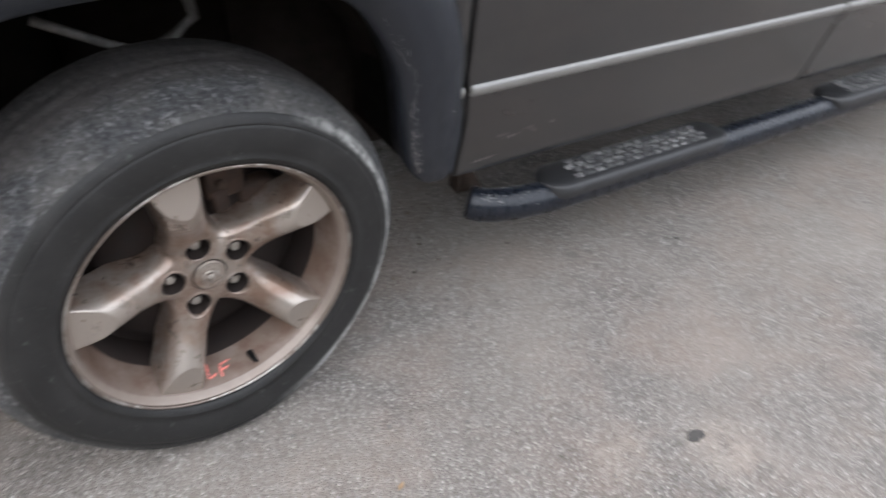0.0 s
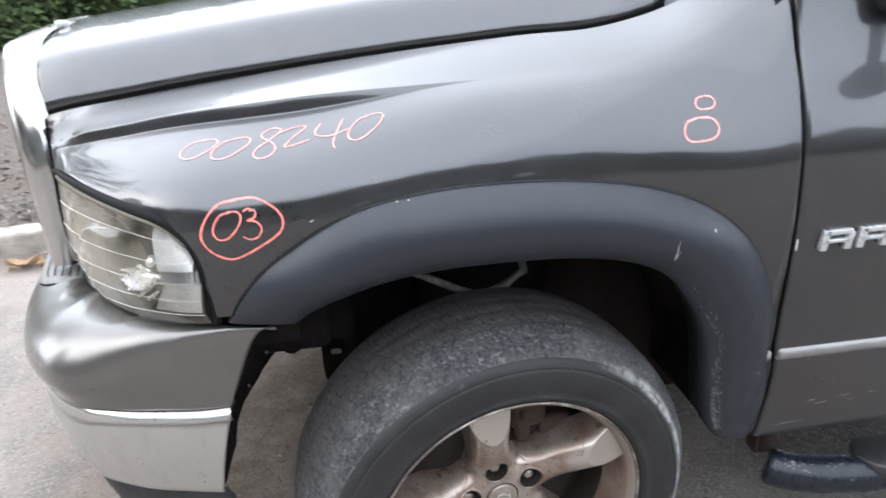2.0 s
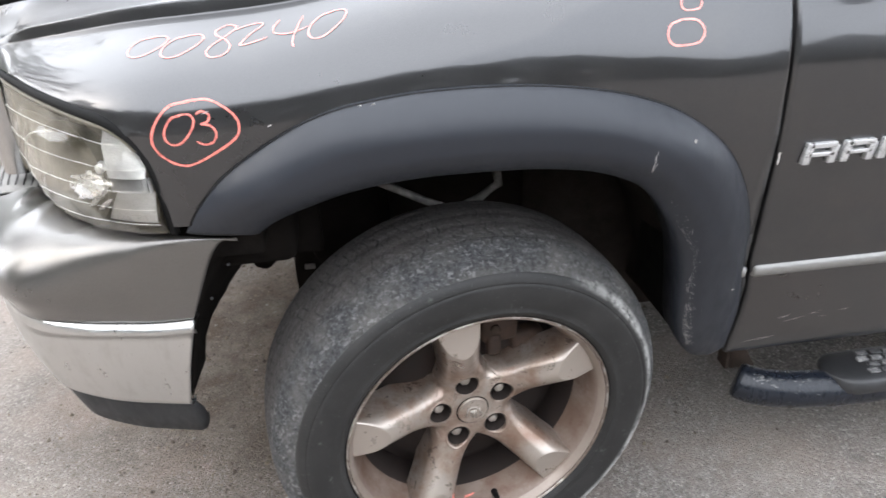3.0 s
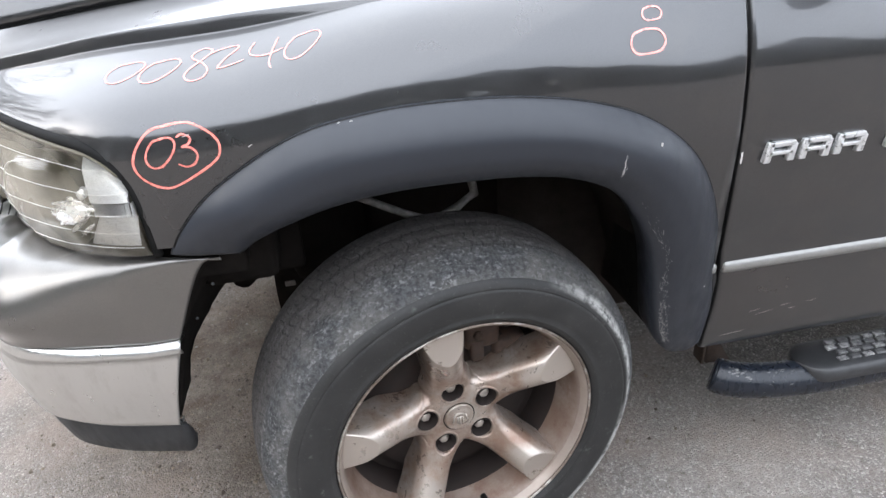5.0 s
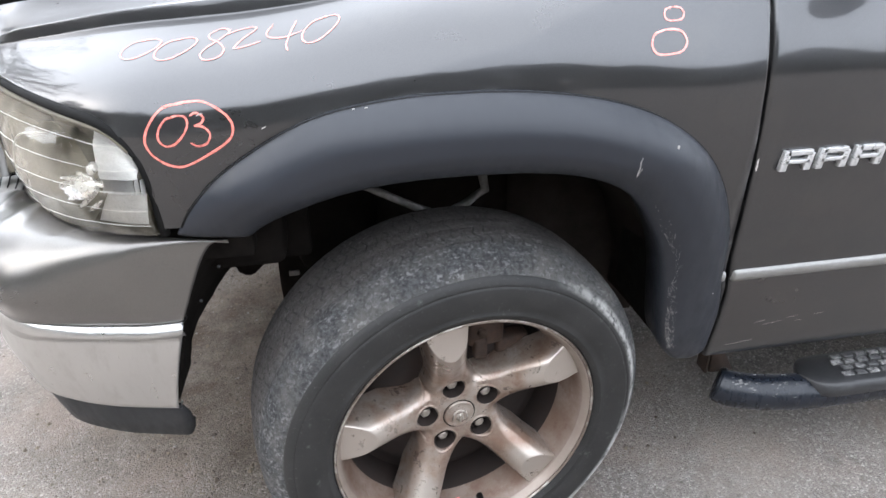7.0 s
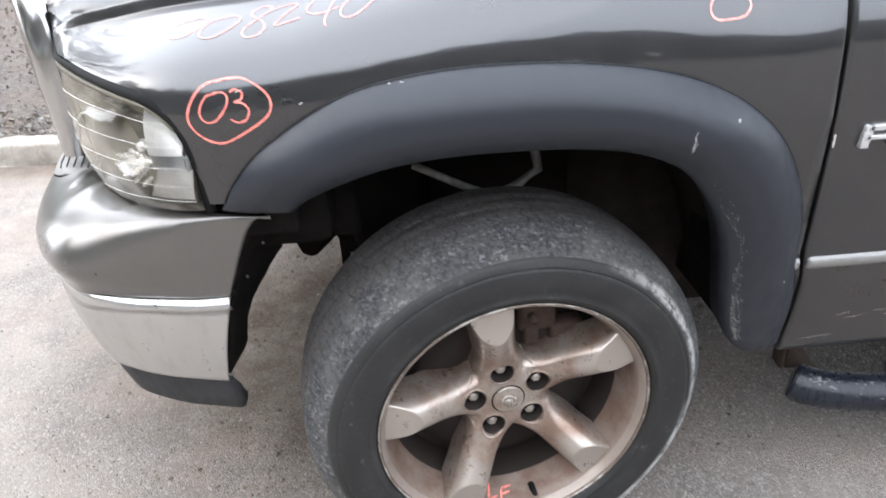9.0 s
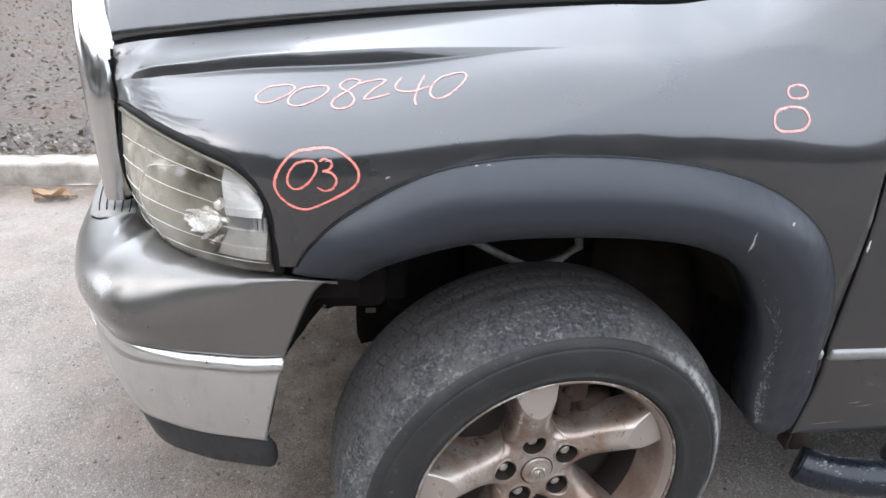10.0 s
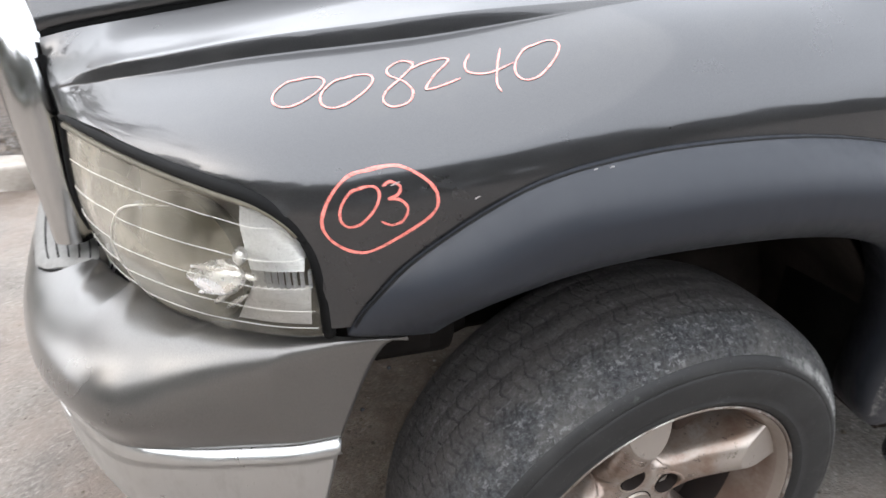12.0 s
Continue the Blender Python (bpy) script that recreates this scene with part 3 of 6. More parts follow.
def flare_point(k, v):
    """v from 0 at the outer edge to 1 at the lip."""
    ox, oz, lx, lz, proud = spline(FLARE_ROWS, k)
    x, z = ox + (lx - ox) * v, oz + (lz - oz) * v
    swell = knots([(0, 0.04), (0.06, 0.27), (0.18, 0.63), (0.32, 0.88), (0.48, 1.0), (0.68, 0.97), (0.85, 0.80), (1, 0.5)], v)
    return Vector((x, spline(BODY, station(x))[1] + side_y(x, z) - 0.003 - proud * swell, z))
def lamp_top(k):
    return knots([(0, 1.057), (0.5, 1.067), (1, 1.077), (1.5, 1.083), (2, 1.084), (2.5, 1.079), (3, 1.0735), (3.5, 1.0685), (4, 1.062), (4.3, 1.057), (4.5, 1.050), (4.65, 1.041), (4.78, 1.030), (4.87, 1.018), (4.94, 1.004), (5.0, 0.982), (5.03, 0.955)], k)


def lamp_foot(k):
    return knots([(0, 0.872), (0.6, 0.856), (1.2, 0.852), (2, 0.856), (3, 0.864), (4, 0.876), (5.0, 0.883)], k)


LAMP_END = 5.03


def lamp_point(k, f, deep=0.0):
    z = lamp_foot(k) + (lamp_top(k) - lamp_foot(k)) * f
    p = flank(k, z)
    a, b = flank(max(0, k - 0.2), z), flank(min(5.4, k + 0.2), z)
    inward = Vector((-(b - a).y, (b - a).x, 0)).normalized()
    if inward.y < 0:
        inward = -inward
    bow = 0.012 * math.sin(math.pi * min(1, max(0, f)) ** 0.8)
    # the main lamp's lobe stands proud of the inner one
    lobe = 0.006 * ease((k - knots([(0, 2.3), (0.2, 2.05), (0.35, 1.95), (0.5, 2.05), (0.72, 2.4), (0.8, 3.4)], f) + 0.14) / 0.28) * ease((0.86 - f) / 0.1)
    return p + inward * (deep + 0.004 - bow - lobe)
# ---- end of shape ----


truck = tagged(new("pickup_truck"), "dark grey metallic pickup truck with worn dusty tyre", "pickup truck")


SHOULDER_US = spread(0, 0.03, 4) + spread(0.04, 0.16, 10) + spread(0.18, 0.5, 14) + [0.52, 0.532, 0.539, 0.543] + spread(0.545, 0.565, 14) + [0.57, 0.58, 0.59] + spread(0.6, 1.0, 14)


def lamp_side(k):
    """Where across the shoulder the metal begins, above the lens."""
    if k > 4.98 or shoulder(k, 0).z > lamp_top(k) + 0.009:
        return 0.0
    lo, hi = 0.0, 0.3
    for _ in range(30):
        mid = (lo + hi) / 2
        lo, hi = (mid, hi) if shoulder(k, across(k, mid)).z < lamp_top(k) + 0.009 else (lo, mid)
    return lo


def build_fender():
    rows, vs = [], [-0.62, -0.5, -0.4, -0.32, -0.26, -0.2, -0.15, -0.1, -0.06, -0.03, -0.012] + SHOULDER_US
    ks = spread(station(-0.472), len(BODY) - 1, 90)
    arch = [(FLARE_ROWS[i][0] * 0.55 + FLARE_ROWS[i][2] * 0.45, FLARE_ROWS[i][1] * 0.55 + FLARE_ROWS[i][3] * 0.45) for i in range(len(FLARE_ROWS))]
    arch = [(-0.40, 0.0)] + arch[1:] + [(0.51, 0.0)]

    def inside(p):
        hit = False
        for (ax, az), (bx, bz) in zip(arch, arch[1:] + arch[:1]):
            if (az > p[2]) != (bz > p[2]) and p[0] < (bx - ax) * (p[2] - az) / (bz - az) + ax:
                hit = not hit
        return hit

    rows = [[fender_point(k, across(k, v) if v > 0 else v) for v in vs] for k in ks]
    rows.append([Vector((max(p.x + 0.001, door_front(p.z) - 0.004), p.y, p.z)) for p in rows[-1]])
    rows.append([p + Vector((0.0015, 0.004, 0)) for p in rows[-1]])
    side = grid(rows)
    bmesh.ops.delete(side, geom=[f for f in side.faces if inside(f.calc_center_median()) or (f.calc_center_median().x > 0.36 and f.calc_center_median().z < 0.74) or (f.calc_center_median().x < -0.38 and f.calc_center_median().z < 0.88)], context="FACES")
    nose = grid([[shoulder(k, across(k, u if u > 0.4 else lamp_side(k) + (0.4 - lamp_side(k)) * u / 0.4)) for u in SHOULDER_US] for k in spread(0.0, station(-0.472), 70)])
    # the return flange along the headlight and the hood gap
    lip = grid([[shoulder(k, across(k, lamp_side(k))) + Vector((0.001, 0.001, 0)), shoulder(k, across(k, lamp_side(k))) + Vector((0.012, 0.012, -0.008))] for k in spread(0.0, station(-0.50), 40)])
    lip2 = grid([[shoulder(k, 1) + Vector((0, 0.001, 0)), shoulder(k, 1) + Vector((0.0, 0.008, -0.02))] for k in spread(0.0, 10.8, 60)])
    front = grid([[shoulder(0, u) + Vector((0.001, 0, 0)), shoulder(0, u) + Vector((0.02, 0.005, 0))] for u in [across(0, w) for w in SHOULDER_US]])
    # the corner above and behind the lamp
    corner = []
    for k in spread(0.0, 4.3, 40) + spread(4.32, LAMP_END + 0.035, 50) + spread(LAMP_END + 0.037, station(-0.472) + 0.01, 3):
        high = spline(BODY, k)[2]
        low = min(high - 0.0004, lamp_top(k - 0.035 * ease((k - 4.4) / 0.4)) + 0.009) if k < LAMP_END + 0.036 else 0.879
        corner.append([flank(k, low + (high - low) * f) for f in spread(0, 1, 12)])
    bm = join([side, nose, lip, lip2, front, grid(corner)])
    bmesh.ops.remove_doubles(bm, verts=bm.verts, dist=0.0004)
    return part("fender", bm, PAINT, truck, "dark grey metallic front fender with chalk writing")


fender = build_fender()


def build_flare():
    ks, vs = spread(0.0, len(FLARE_ROWS) - 1, 120), spread(0.0, 1.0, 22)
    rows = []
    for k in ks:
        row = [flare_point(k, v) for v in vs]
        top, lip = flare_point(k, 0), flare_point(k, 1)
        # a rounded seat against the fender, and the lip turned in over the wheel
        row.insert(0, top + Vector((0, 0.012, 0)))
        inward = Vector((lip.x - top.x, 0, lip.z - top.z)).normalized()
        row += [lip + Vector((0, 0.006, 0)) + inward * 0.006, lip + Vector((0, 0.02, 0)) + inward * 0.008, lip + Vector((0, 0.085, 0)) + inward * 0.002]
        rows.append(row)
    return part("wheel_arch_flare", grid(rows), FLARE, truck, "satin black plastic wheel arch flare, scuffed", thick=0.004)


flare = build_flare()
part("flare_gasket", tube([flare_point(k, 0.0) + Vector((0, -0.0005, 0.0)) for k in spread(0.3, 14.5, 90)], 0.0024, 6), RUBBER_SHADE, flare)


def build_hood():
    """Steep edge, rounded brow, then the crowned top, to the middle and over."""
    SIDE = [(0.0, 0.0), (0.05, 0.40), (0.09, 0.60), (0.13, 0.70), (0.2, 0.78), (0.35, 0.87), (0.6, 0.95), (1.0, 1.0)]
    rows = []
    us = [0, 0.015, 0.03, 0.05, 0.07, 0.09, 0.11, 0.13, 0.16, 0.2, 0.26, 0.35, 0.45, 0.6, 0.75, 0.88, 1.0]
    for k in spread(0.0, 10.8, 70):
        *_, hx, hy, hz = spline(BODY, k)
        f = k / 10.8
        crown = 0.135 - 0.01 * f
        row = []
        for u in us:
            y = hy + 0.017 + (0.95 - hy - 0.017) * u
            # the front edge runs forward towards the middle
            row.append(Vector((hx - 0.075 * (1 - f) ** 3 * math.sin(u * math.pi / 2) - 0.012 * (1 - f) ** 4, y, hz + 0.004 + crown * knots(SIDE, u))))
        row += [Vector((p.x, 1.9 - p.y, p.z)) for p in reversed(row[:-1])]
        rows.append(row)
    hood = part("hood", grid(rows), PAINT, truck, "dark grey metallic hood, closed", thick=0.003)
    # edge wall of the hood, coloured black to paint the gap's shade
    edge = grid([[Vector((p[0].x, p[0].y, p[0].z)), Vector((p[0].x, p[0].y + 0.004, p[0].z - 0.03))] for p in rows])
    part("hood_edge", edge, RUBBER_SHADE, hood)
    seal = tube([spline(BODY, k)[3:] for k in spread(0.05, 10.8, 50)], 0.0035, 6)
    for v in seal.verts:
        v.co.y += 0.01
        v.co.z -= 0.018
    part("hood_seal", seal, RUBBER_SHADE, hood, "black rubber hood seal")
    # the plenum under the gap, coloured black to put its shade in
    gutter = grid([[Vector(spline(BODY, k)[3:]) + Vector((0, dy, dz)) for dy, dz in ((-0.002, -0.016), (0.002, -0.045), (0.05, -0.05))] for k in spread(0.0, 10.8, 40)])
    part("gutter", gutter, RUBBER_SHADE, hood)
    return hood


hood = build_hood()


# ---- doors ----
DOOR_SECTION = [(0.415, 0.050), (0.43, 0.042), (0.5, 0.031), (0.65, 0.003), (0.8, -0.020), (0.9, -0.033), (1.0, -0.040), (1.06, -0.040), (1.10, -0.034), (1.14, -0.022), (1.18, -0.006), (1.22, 0.012), (1.27, 0.034), (1.31, 0.045), (1.42, 0.062)]


def build_door(name, x0, x1, label):
    rows = []
    for z in [0.415, 0.418, 0.425, 0.435, 0.46, 0.5, 0.55, 0.6, 0.65, 0.7, 0.75, 0.8, 0.85, 0.9, 0.95, 1.0, 1.03, 1.06, 1.08, 1.10, 1.115, 1.13, 1.145, 1.155, 1.17, 1.18, 1.19, 1.2, 1.215, 1.235, 1.27, 1.31, 1.36, 1.42]:
        a, b = x0(z), x1(z)
        y = knots([(r[0], r[1]) for r in DOOR_SECTION], z)
        rows.append([Vector((a, y + 0.03, z)), Vector((a, y + 0.004, z)), Vector((a + 0.004, y, z))] + [Vector((x, y, z)) for x in spread(a + 0.01, b - 0.01, 24)] + [Vector((b - 0.004, y, z)), Vector((b, y + 0.004, z)), Vector((b, y + 0.03, z))])
    rows.insert(0, [p + Vector((0, 0.03, 0)) for p in rows[0]])
    door = part(name, grid(rows), PAINT, truck, label)
    return door


front_door = build_door("front_door", lambda z: door_front(z) + 0.0048, lambda z: 1.765, "dark grey front door with silver moulding and badge")
rear_door = build_door("rear_door", lambda z: 1.772, lambda z: 2.75, "dark grey rear door with silver moulding")


def moulding(x0, x1, parent):
    """A half-round bright strip on the door."""
    sec = [(0.641, 0.006), (0.6425, -0.004), (0.648, -0.0085), (0.656, -0.010), (0.664, -0.0085), (0.669, -0.004), (0.671, 0.004)]
    rows = []
    for x in [x0, x0 + 0.002, x0 + 0.006, x0 + 0.012] + spread(x0 + 0.02, x1 - 0.012, 16) + [x1 - 0.004, x1]:
        t = min(1.0, min(x - x0, x1 - x) / 0.008)
        s = math.sqrt(max(0.0, 1 - (1 - t) ** 2))
        rows.append([Vector((x, 0.003 + 0.15 * (0.656 - z) + y * (0.25 + 0.75 * s), 0.656 + (z - 0.656) * (0.5 + 0.5 * s))) for z, y in sec])
    return part("door_moulding", grid(rows), SILVER, parent, "silver painted door moulding")


# the fender's thin edge between the flare and the door
part("fender_edge", grid([[Vector((door_front(z) - 0.030, knots(DOOR_SECTION, z) - 0.001, z)), Vector((door_front(z) - 0.0035, knots(DOOR_SECTION, z), z)), Vector((door_front(z) - 0.0020, knots(DOOR_SECTION, z) + 0.003, z)), Vector((door_front(z) - 0.0020, knots(DOOR_SECTION, z) + 0.03, z))] for z in spread(0.438, 0.75, 30)]), PAINT, fender)
moulding(0.559, 1.763, front_door)
moulding(1.774, 2.74, rear_door)
moulding(0.524, 0.5455, fender).name = "fender_moulding"


def letter_block(strokes, x, z, w, h, parent):
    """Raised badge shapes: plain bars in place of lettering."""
    bms = []
    for ax, az, bx, bz in strokes:
        bms.append(box(x + ax * w, x + bx * w, -0.044, -0.033, z + az * h, z + bz * h, 0.0012))
    bm = join(bms)
    for v in bm.verts:
        v.co.x += (v.co.z - z) * 0.12
    return part("badge_bar", bm, BADGE, parent, "raised chrome badge bar")


for i in range(3):
    letter_block([(0, 0, 0.22, 1), (0.78, 0, 1, 0.86), (0.1, 0.76, 0.92, 1), (0.1, 0.36, 0.9, 0.55)], 0.574 + i * 0.0705, 0.896, 0.060, 0.038, front_door)
for i in range(4):
    letter_block([(0, 0, 1, 0.2), (0, 0.8, 1, 1), (0, 0.1, 0.22, 0.9), (0.78, 0.1, 1, 0.9)] if i else [(0.3, 0, 0.75, 1)], 0.81 + i * 0.05, 0.896, 0.043, 0.038, front_door)

# scratches in the lower door
for x, z, l, a in ((0.66, 0.508, 0.05, 14), (0.68, 0.497, 0.075, 12), (0.735, 0.512, 0.045, 10), (0.60, 0.448, 0.085, 9), (0.76, 0.50, 0.03, 5), (0.80, 0.513, 0.04, 8), (0.64, 0.452, 0.05, 10)):
    dx, dz = 0.7 * l * math.cos(radians(a)), 0.7 * l * math.sin(radians(a))
    y = lambda zz: knots(DOOR_SECTION, zz) - 0.0006
    bm = grid([[Vector((x + dx * t, y(z + dz * t), z + dz * t + 0.0006 * math.sin(t * 9))), Vector((x + dx * t, y(z + dz * t), z + dz * t + 0.0006 * math.sin(t * 9) + 0.0008 * math.sin(math.pi * min(1, t + 0.05))))] for t in spread(0, 1, 10)])
    part("scratch", bm, simple("scratched_primer", (0.35, 0.33, 0.31), 0.7), front_door)

# black blocks added behind the panels to put shade into the gaps
part("inner_body", join([box(0.49, 2.72, 0.06, 0.20, 0.43, 1.35), box(0.46, 0.62, 0.05, 0.3, 0.47, 1.16)]), RUBBER_SHADE, truck)
part("sill", box(0.62, 2.7, 0.17, 0.42, 0.36, 0.46, 0.015), RUST, truck, "brown dirty body sill")
# plain unseen blocks, added so that the truck shades the ground beneath
part("underbody", join([box(0.7, 3.0, 0.35, 1.6, 0.42, 0.6), box(0.1, 3.0, 0.52, 0.62, 0.42, 0.58), box(0.1, 3.0, 1.28, 1.38, 0.42, 0.58)]), DARK, truck)
part("engine_bay", box(-0.62, 0.6, 0.55, 1.45, 0.66, 1.1), DARK, truck)
part("far_side", box(-0.35, 2.7, 1.86, 1.95, 0.5, 1.15, 0.03), PAINT, truck)
part("floor_pan", box(0.55, 2.7, 0.2, 1.86, 0.6, 0.64), DARK, truck)


# ---- wheel ----
STEER, HUB = 8.6, (0.012, -0.066, 0.392)
wheel = new("wheel")
wheel.parent = truck
wheel.matrix_basis = pose(*HUB, 0, 0, STEER)
wheel["label"] = "bronze-grey alloy wheel with dusty worn tyre"


def squash(bm):
    """The tyre stands on the ground and bulges a little above it."""
    for v in bm.verts:
        low = -HUB[2]
        if v.co.z < low + 0.16 and v.co.z < 0:
            d = min(1.0, (low + 0.16 - v.co.z) / 0.16)
            v.co.y += (-1 if v.co.y < 0.13 else 1) * 0.014 * d**1.5
            v.co.z -= 0.020 * d
        if v.co.z < low + 0.001:
            v.co.z = low + 0.001
    return bm


def build_tyre():
    side = [(0.004, 0.2722), (-0.003, 0.2735), (-0.0075, 0.2775), (-0.0115, 0.285), (-0.012, 0.287), (-0.0105, 0.2885), (-0.0135, 0.30), (-0.0155, 0.318), (-0.0154, 0.330), (-0.0146, 0.340), (-0.0134, 0.3455), (-0.0120, 0.3463), (-0.0129, 0.3472), (-0.0125, 0.3495), (-0.0092, 0.3568), (-0.0055, 0.3620), (-0.002, 0.3640)]
    tread = [(-0.002, 0.3640), (0.003, 0.3700), (0.010, 0.3785), (0.018, 0.386), (0.0265, 0.3922), (0.031, 0.3945), (0.035, 0.3965), (0.046, 0.4005), (0.056, 0.4028), (0.060, 0.4017), (0.0645, 0.4019), (0.069, 0.4045), (0.09, 0.4065), (0.104, 0.4072), (0.108, 0.4056), (0.1135, 0.4057), (0.118, 0.4078), (0.13, 0.4080)]
    tread += [(0.26 - w, r) for w, r in reversed(tread[:-1])]
    back = [(0.26 - w, r) for w, r in reversed(side)]
    tyre = part("tyre", squash(lathe(tread, 180)), TREAD, wheel, "worn dusty grey tyre tread")
    part("sidewall", squash(lathe(side, 180)), SIDEWALL, wheel, "smooth black outer sidewall")
    part("sidewall", squash(lathe(back, 90)), SIDEWALL, wheel)
    return tyre


build_tyre()

SPOKE_ANGLE = 27.0
LUG_RADIUS = 0.0699


def spoke_depth(r, t):
    """How far in the face of a spoke lies, by radius and distance from its middle line."""
    axis = 0.064 - 0.50 * max(0.0, r - 0.075)
    f = min(1.0, max(0.0, (r - 0.055) / 0.085))
    f = f * f * (3 - 2 * f)
    return min(max(0.009 + 0.13 * max(0.0, r - 0.18), axis + f * (19.0 * t * t + 60 * max(0.0, abs(t) - 0.028) ** 2)), 0.095)


def pocket_lip(a0, rho, phi):
    """A place on the spoke's face at a distance from the nut."""
    u, t = LUG_RADIUS + rho * math.cos(phi), rho * math.sin(phi)
    r, th = math.hypot(u, t), a0 + math.atan2(t, u)
    return Vector((r * math.cos(th), spoke_depth(r, t), r * math.sin(th)))


def rim_face():
    """Five bars that rise outwards and are cut flat at their ends."""

    def half_width(r):
        return 0.0385 + 0.62 * max(0.0, 0.118 - r) + 0.05 * max(0.0, r - 0.2)

    rs = [0.0, 0.012, 0.022, 0.031, 0.034, 0.04, 0.046] + spread(0.05, 0.112, 24) + spread(0.114, 0.258, 100)
    cols = [-1.0, -0.86, -0.72, -0.715] + spread(-0.7, 0.7, 57) + [0.715, 0.72, 0.86, 1.0]
    bms = []
    for s in range(5):
        a0 = radians(SPOKE_ANGLE + 72 * s)
        rows = []
        for r in rs:
            hw = half_width(r)
            edge = math.asin(min(1.0, hw / r)) if r > 0 else 9
            merged = edge >= radians(35.9)
            row = []
            for c in cols:
                if merged:
                    th = radians(36) * c
                    w = spoke_depth(r, abs(r * math.sin(th)))
                elif abs(c) <= 0.7:
                    th = edge * c / 0.7
                    w = spoke_depth(r, r * math.sin(th))
                else:
                    f = (abs(c) - 0.7) / 0.3
                    th = math.copysign(edge + 0.02 * min(1.0, f * 10) * (0.1 / max(r, 0.05)), c)
                    th = math.copysign(min(abs(th), radians(36)), c)
                    w = spoke_depth(r, hw) + 0.07 * min(1.0, f * 1.2)
                row.append(Vector((r * math.cos(a0 + th), w, r * math.sin(a0 + th))))
            rows.append(row)
        bm = grid(rows)
        lug = Vector((LUG_RADIUS * math.cos(a0), 0, LUG_RADIUS * math.sin(a0)))
        bmesh.ops.delete(bm, geom=[f for f in bm.faces if math.hypot(f.calc_center_median().x - lug.x, f.calc_center_median().z - lug.z) < 0.0262], context="FACES")
        bms.append(bm)
    bm = join(bms)
    bmesh.ops.remove_doubles(bm, verts=bm.verts, dist=0.0003)
    return bm


rim = part("rim", rim_face(), RIM, wheel, "bronze-grey five-spoke alloy rim, rusty")
barrel = [(0.0, 0.2715), (-0.0035, 0.2725), (-0.0055, 0.2712), (-0.0060, 0.2698), (-0.0052, 0.2684), (-0.0020, 0.2678), (-0.0014, 0.2668), (-0.0022, 0.2655), (-0.0005, 0.2638), (0.004, 0.2615), (0.009, 0.2592), (0.014, 0.2568), (0.022, 0.2545), (0.04, 0.2490), (0.07, 0.2420), (0.085, 0.2385)]
# deep barrel takes a darker colour that paints in the recess shade
part("inner_barrel", lathe([(0.085, 0.2385), (0.10, 0.2350), (0.13, 0.2320), (0.20, 0.2320)], 96), DISC_SHADE, wheel, "dark brown inner barrel")
part("rim_lip", lathe(barrel[:6], 160), LIP, wheel, "worn pale rim lip")
part("lip_groove", lathe(barrel[5:7], 160), RUST, wheel)
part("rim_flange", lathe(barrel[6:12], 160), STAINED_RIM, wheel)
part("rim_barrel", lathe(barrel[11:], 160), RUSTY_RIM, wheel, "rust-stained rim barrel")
# dark ring painting the shadowed gap between tyre and lip
part("bead_line", lathe([(-0.0015, 0.2722), (-0.0042, 0.2731), (-0.0015, 0.2742)], 120), RUBBER_SHADE, wheel)
part("hub_back", lathe([(0.20, 0.232), (0.202, 0.15), (0.205, 0.0001)], 48), DARK, wheel)
part("brake_disc", lathe([(0.126, 0.0001), (0.126, 0.10), (0.122, 0.105), (0.120, 0.185), (0.146, 0.185), (0.148, 0.225)], 64), DISC_SHADE, wheel, "brown rusty brake disc")
part("brake_caliper", join([box(0.035, 0.115, 0.100, 0.15, 0.125, 0.205, 0.014), box(0.045, 0.075, 0.094, 0.12, 0.10, 0.15, 0.008), box(0.10, 0.175, 0.104, 0.15, 0.06, 0.135, 0.014)]), CALIPER, wheel, "dirty brown brake caliper")
for x, z in ((0.062, 0.165), (0.135, 0.10)):
    part("caliper_bolt", tube([(x, 0.104, z), (x, 0.092, z)], 0.011, 6), RUST, wheel)

cap = part("centre_cap", lathe([(0.070, 0.0325), (0.0605, 0.0315), (0.0590, 0.0295), (0.0600, 0.0285), (0.0585, 0.022), (0.0580, 0.0001)], 48), RIM, wheel, "round hub cap with plain raised emblem")
part("cap_groove", lathe([(0.0635, 0.0350), (0.0640, 0.0325)], 48), DARK, wheel)
emblem = join([tube([(0.013 * math.cos(a) - 0.002, 0.0575, 0.012 * math.sin(a)) for a in spread(0.6, 2.6, 8)], 0.0022, 6), tube([(-0.016, 0.0575, -0.008), (-0.012, 0.0575, 0.008)], 0.0022, 6), tube([(0.016, 0.0575, -0.008), (0.012, 0.0575, 0.008)], 0.0022, 6), tube([(0, 0.0575, -0.015), (0, 0.0575, 0.004)], 0.003, 6), tube([(-0.006, 0.0575, -0.012), (-0.005, 0.0575, 0.004)], 0.0018, 6), tube([(0.006, 0.0575, -0.012), (0.005, 0.0575, 0.004)], 0.0018, 6)])
part("emblem", emblem, LUG, wheel, "plain raised emblem")

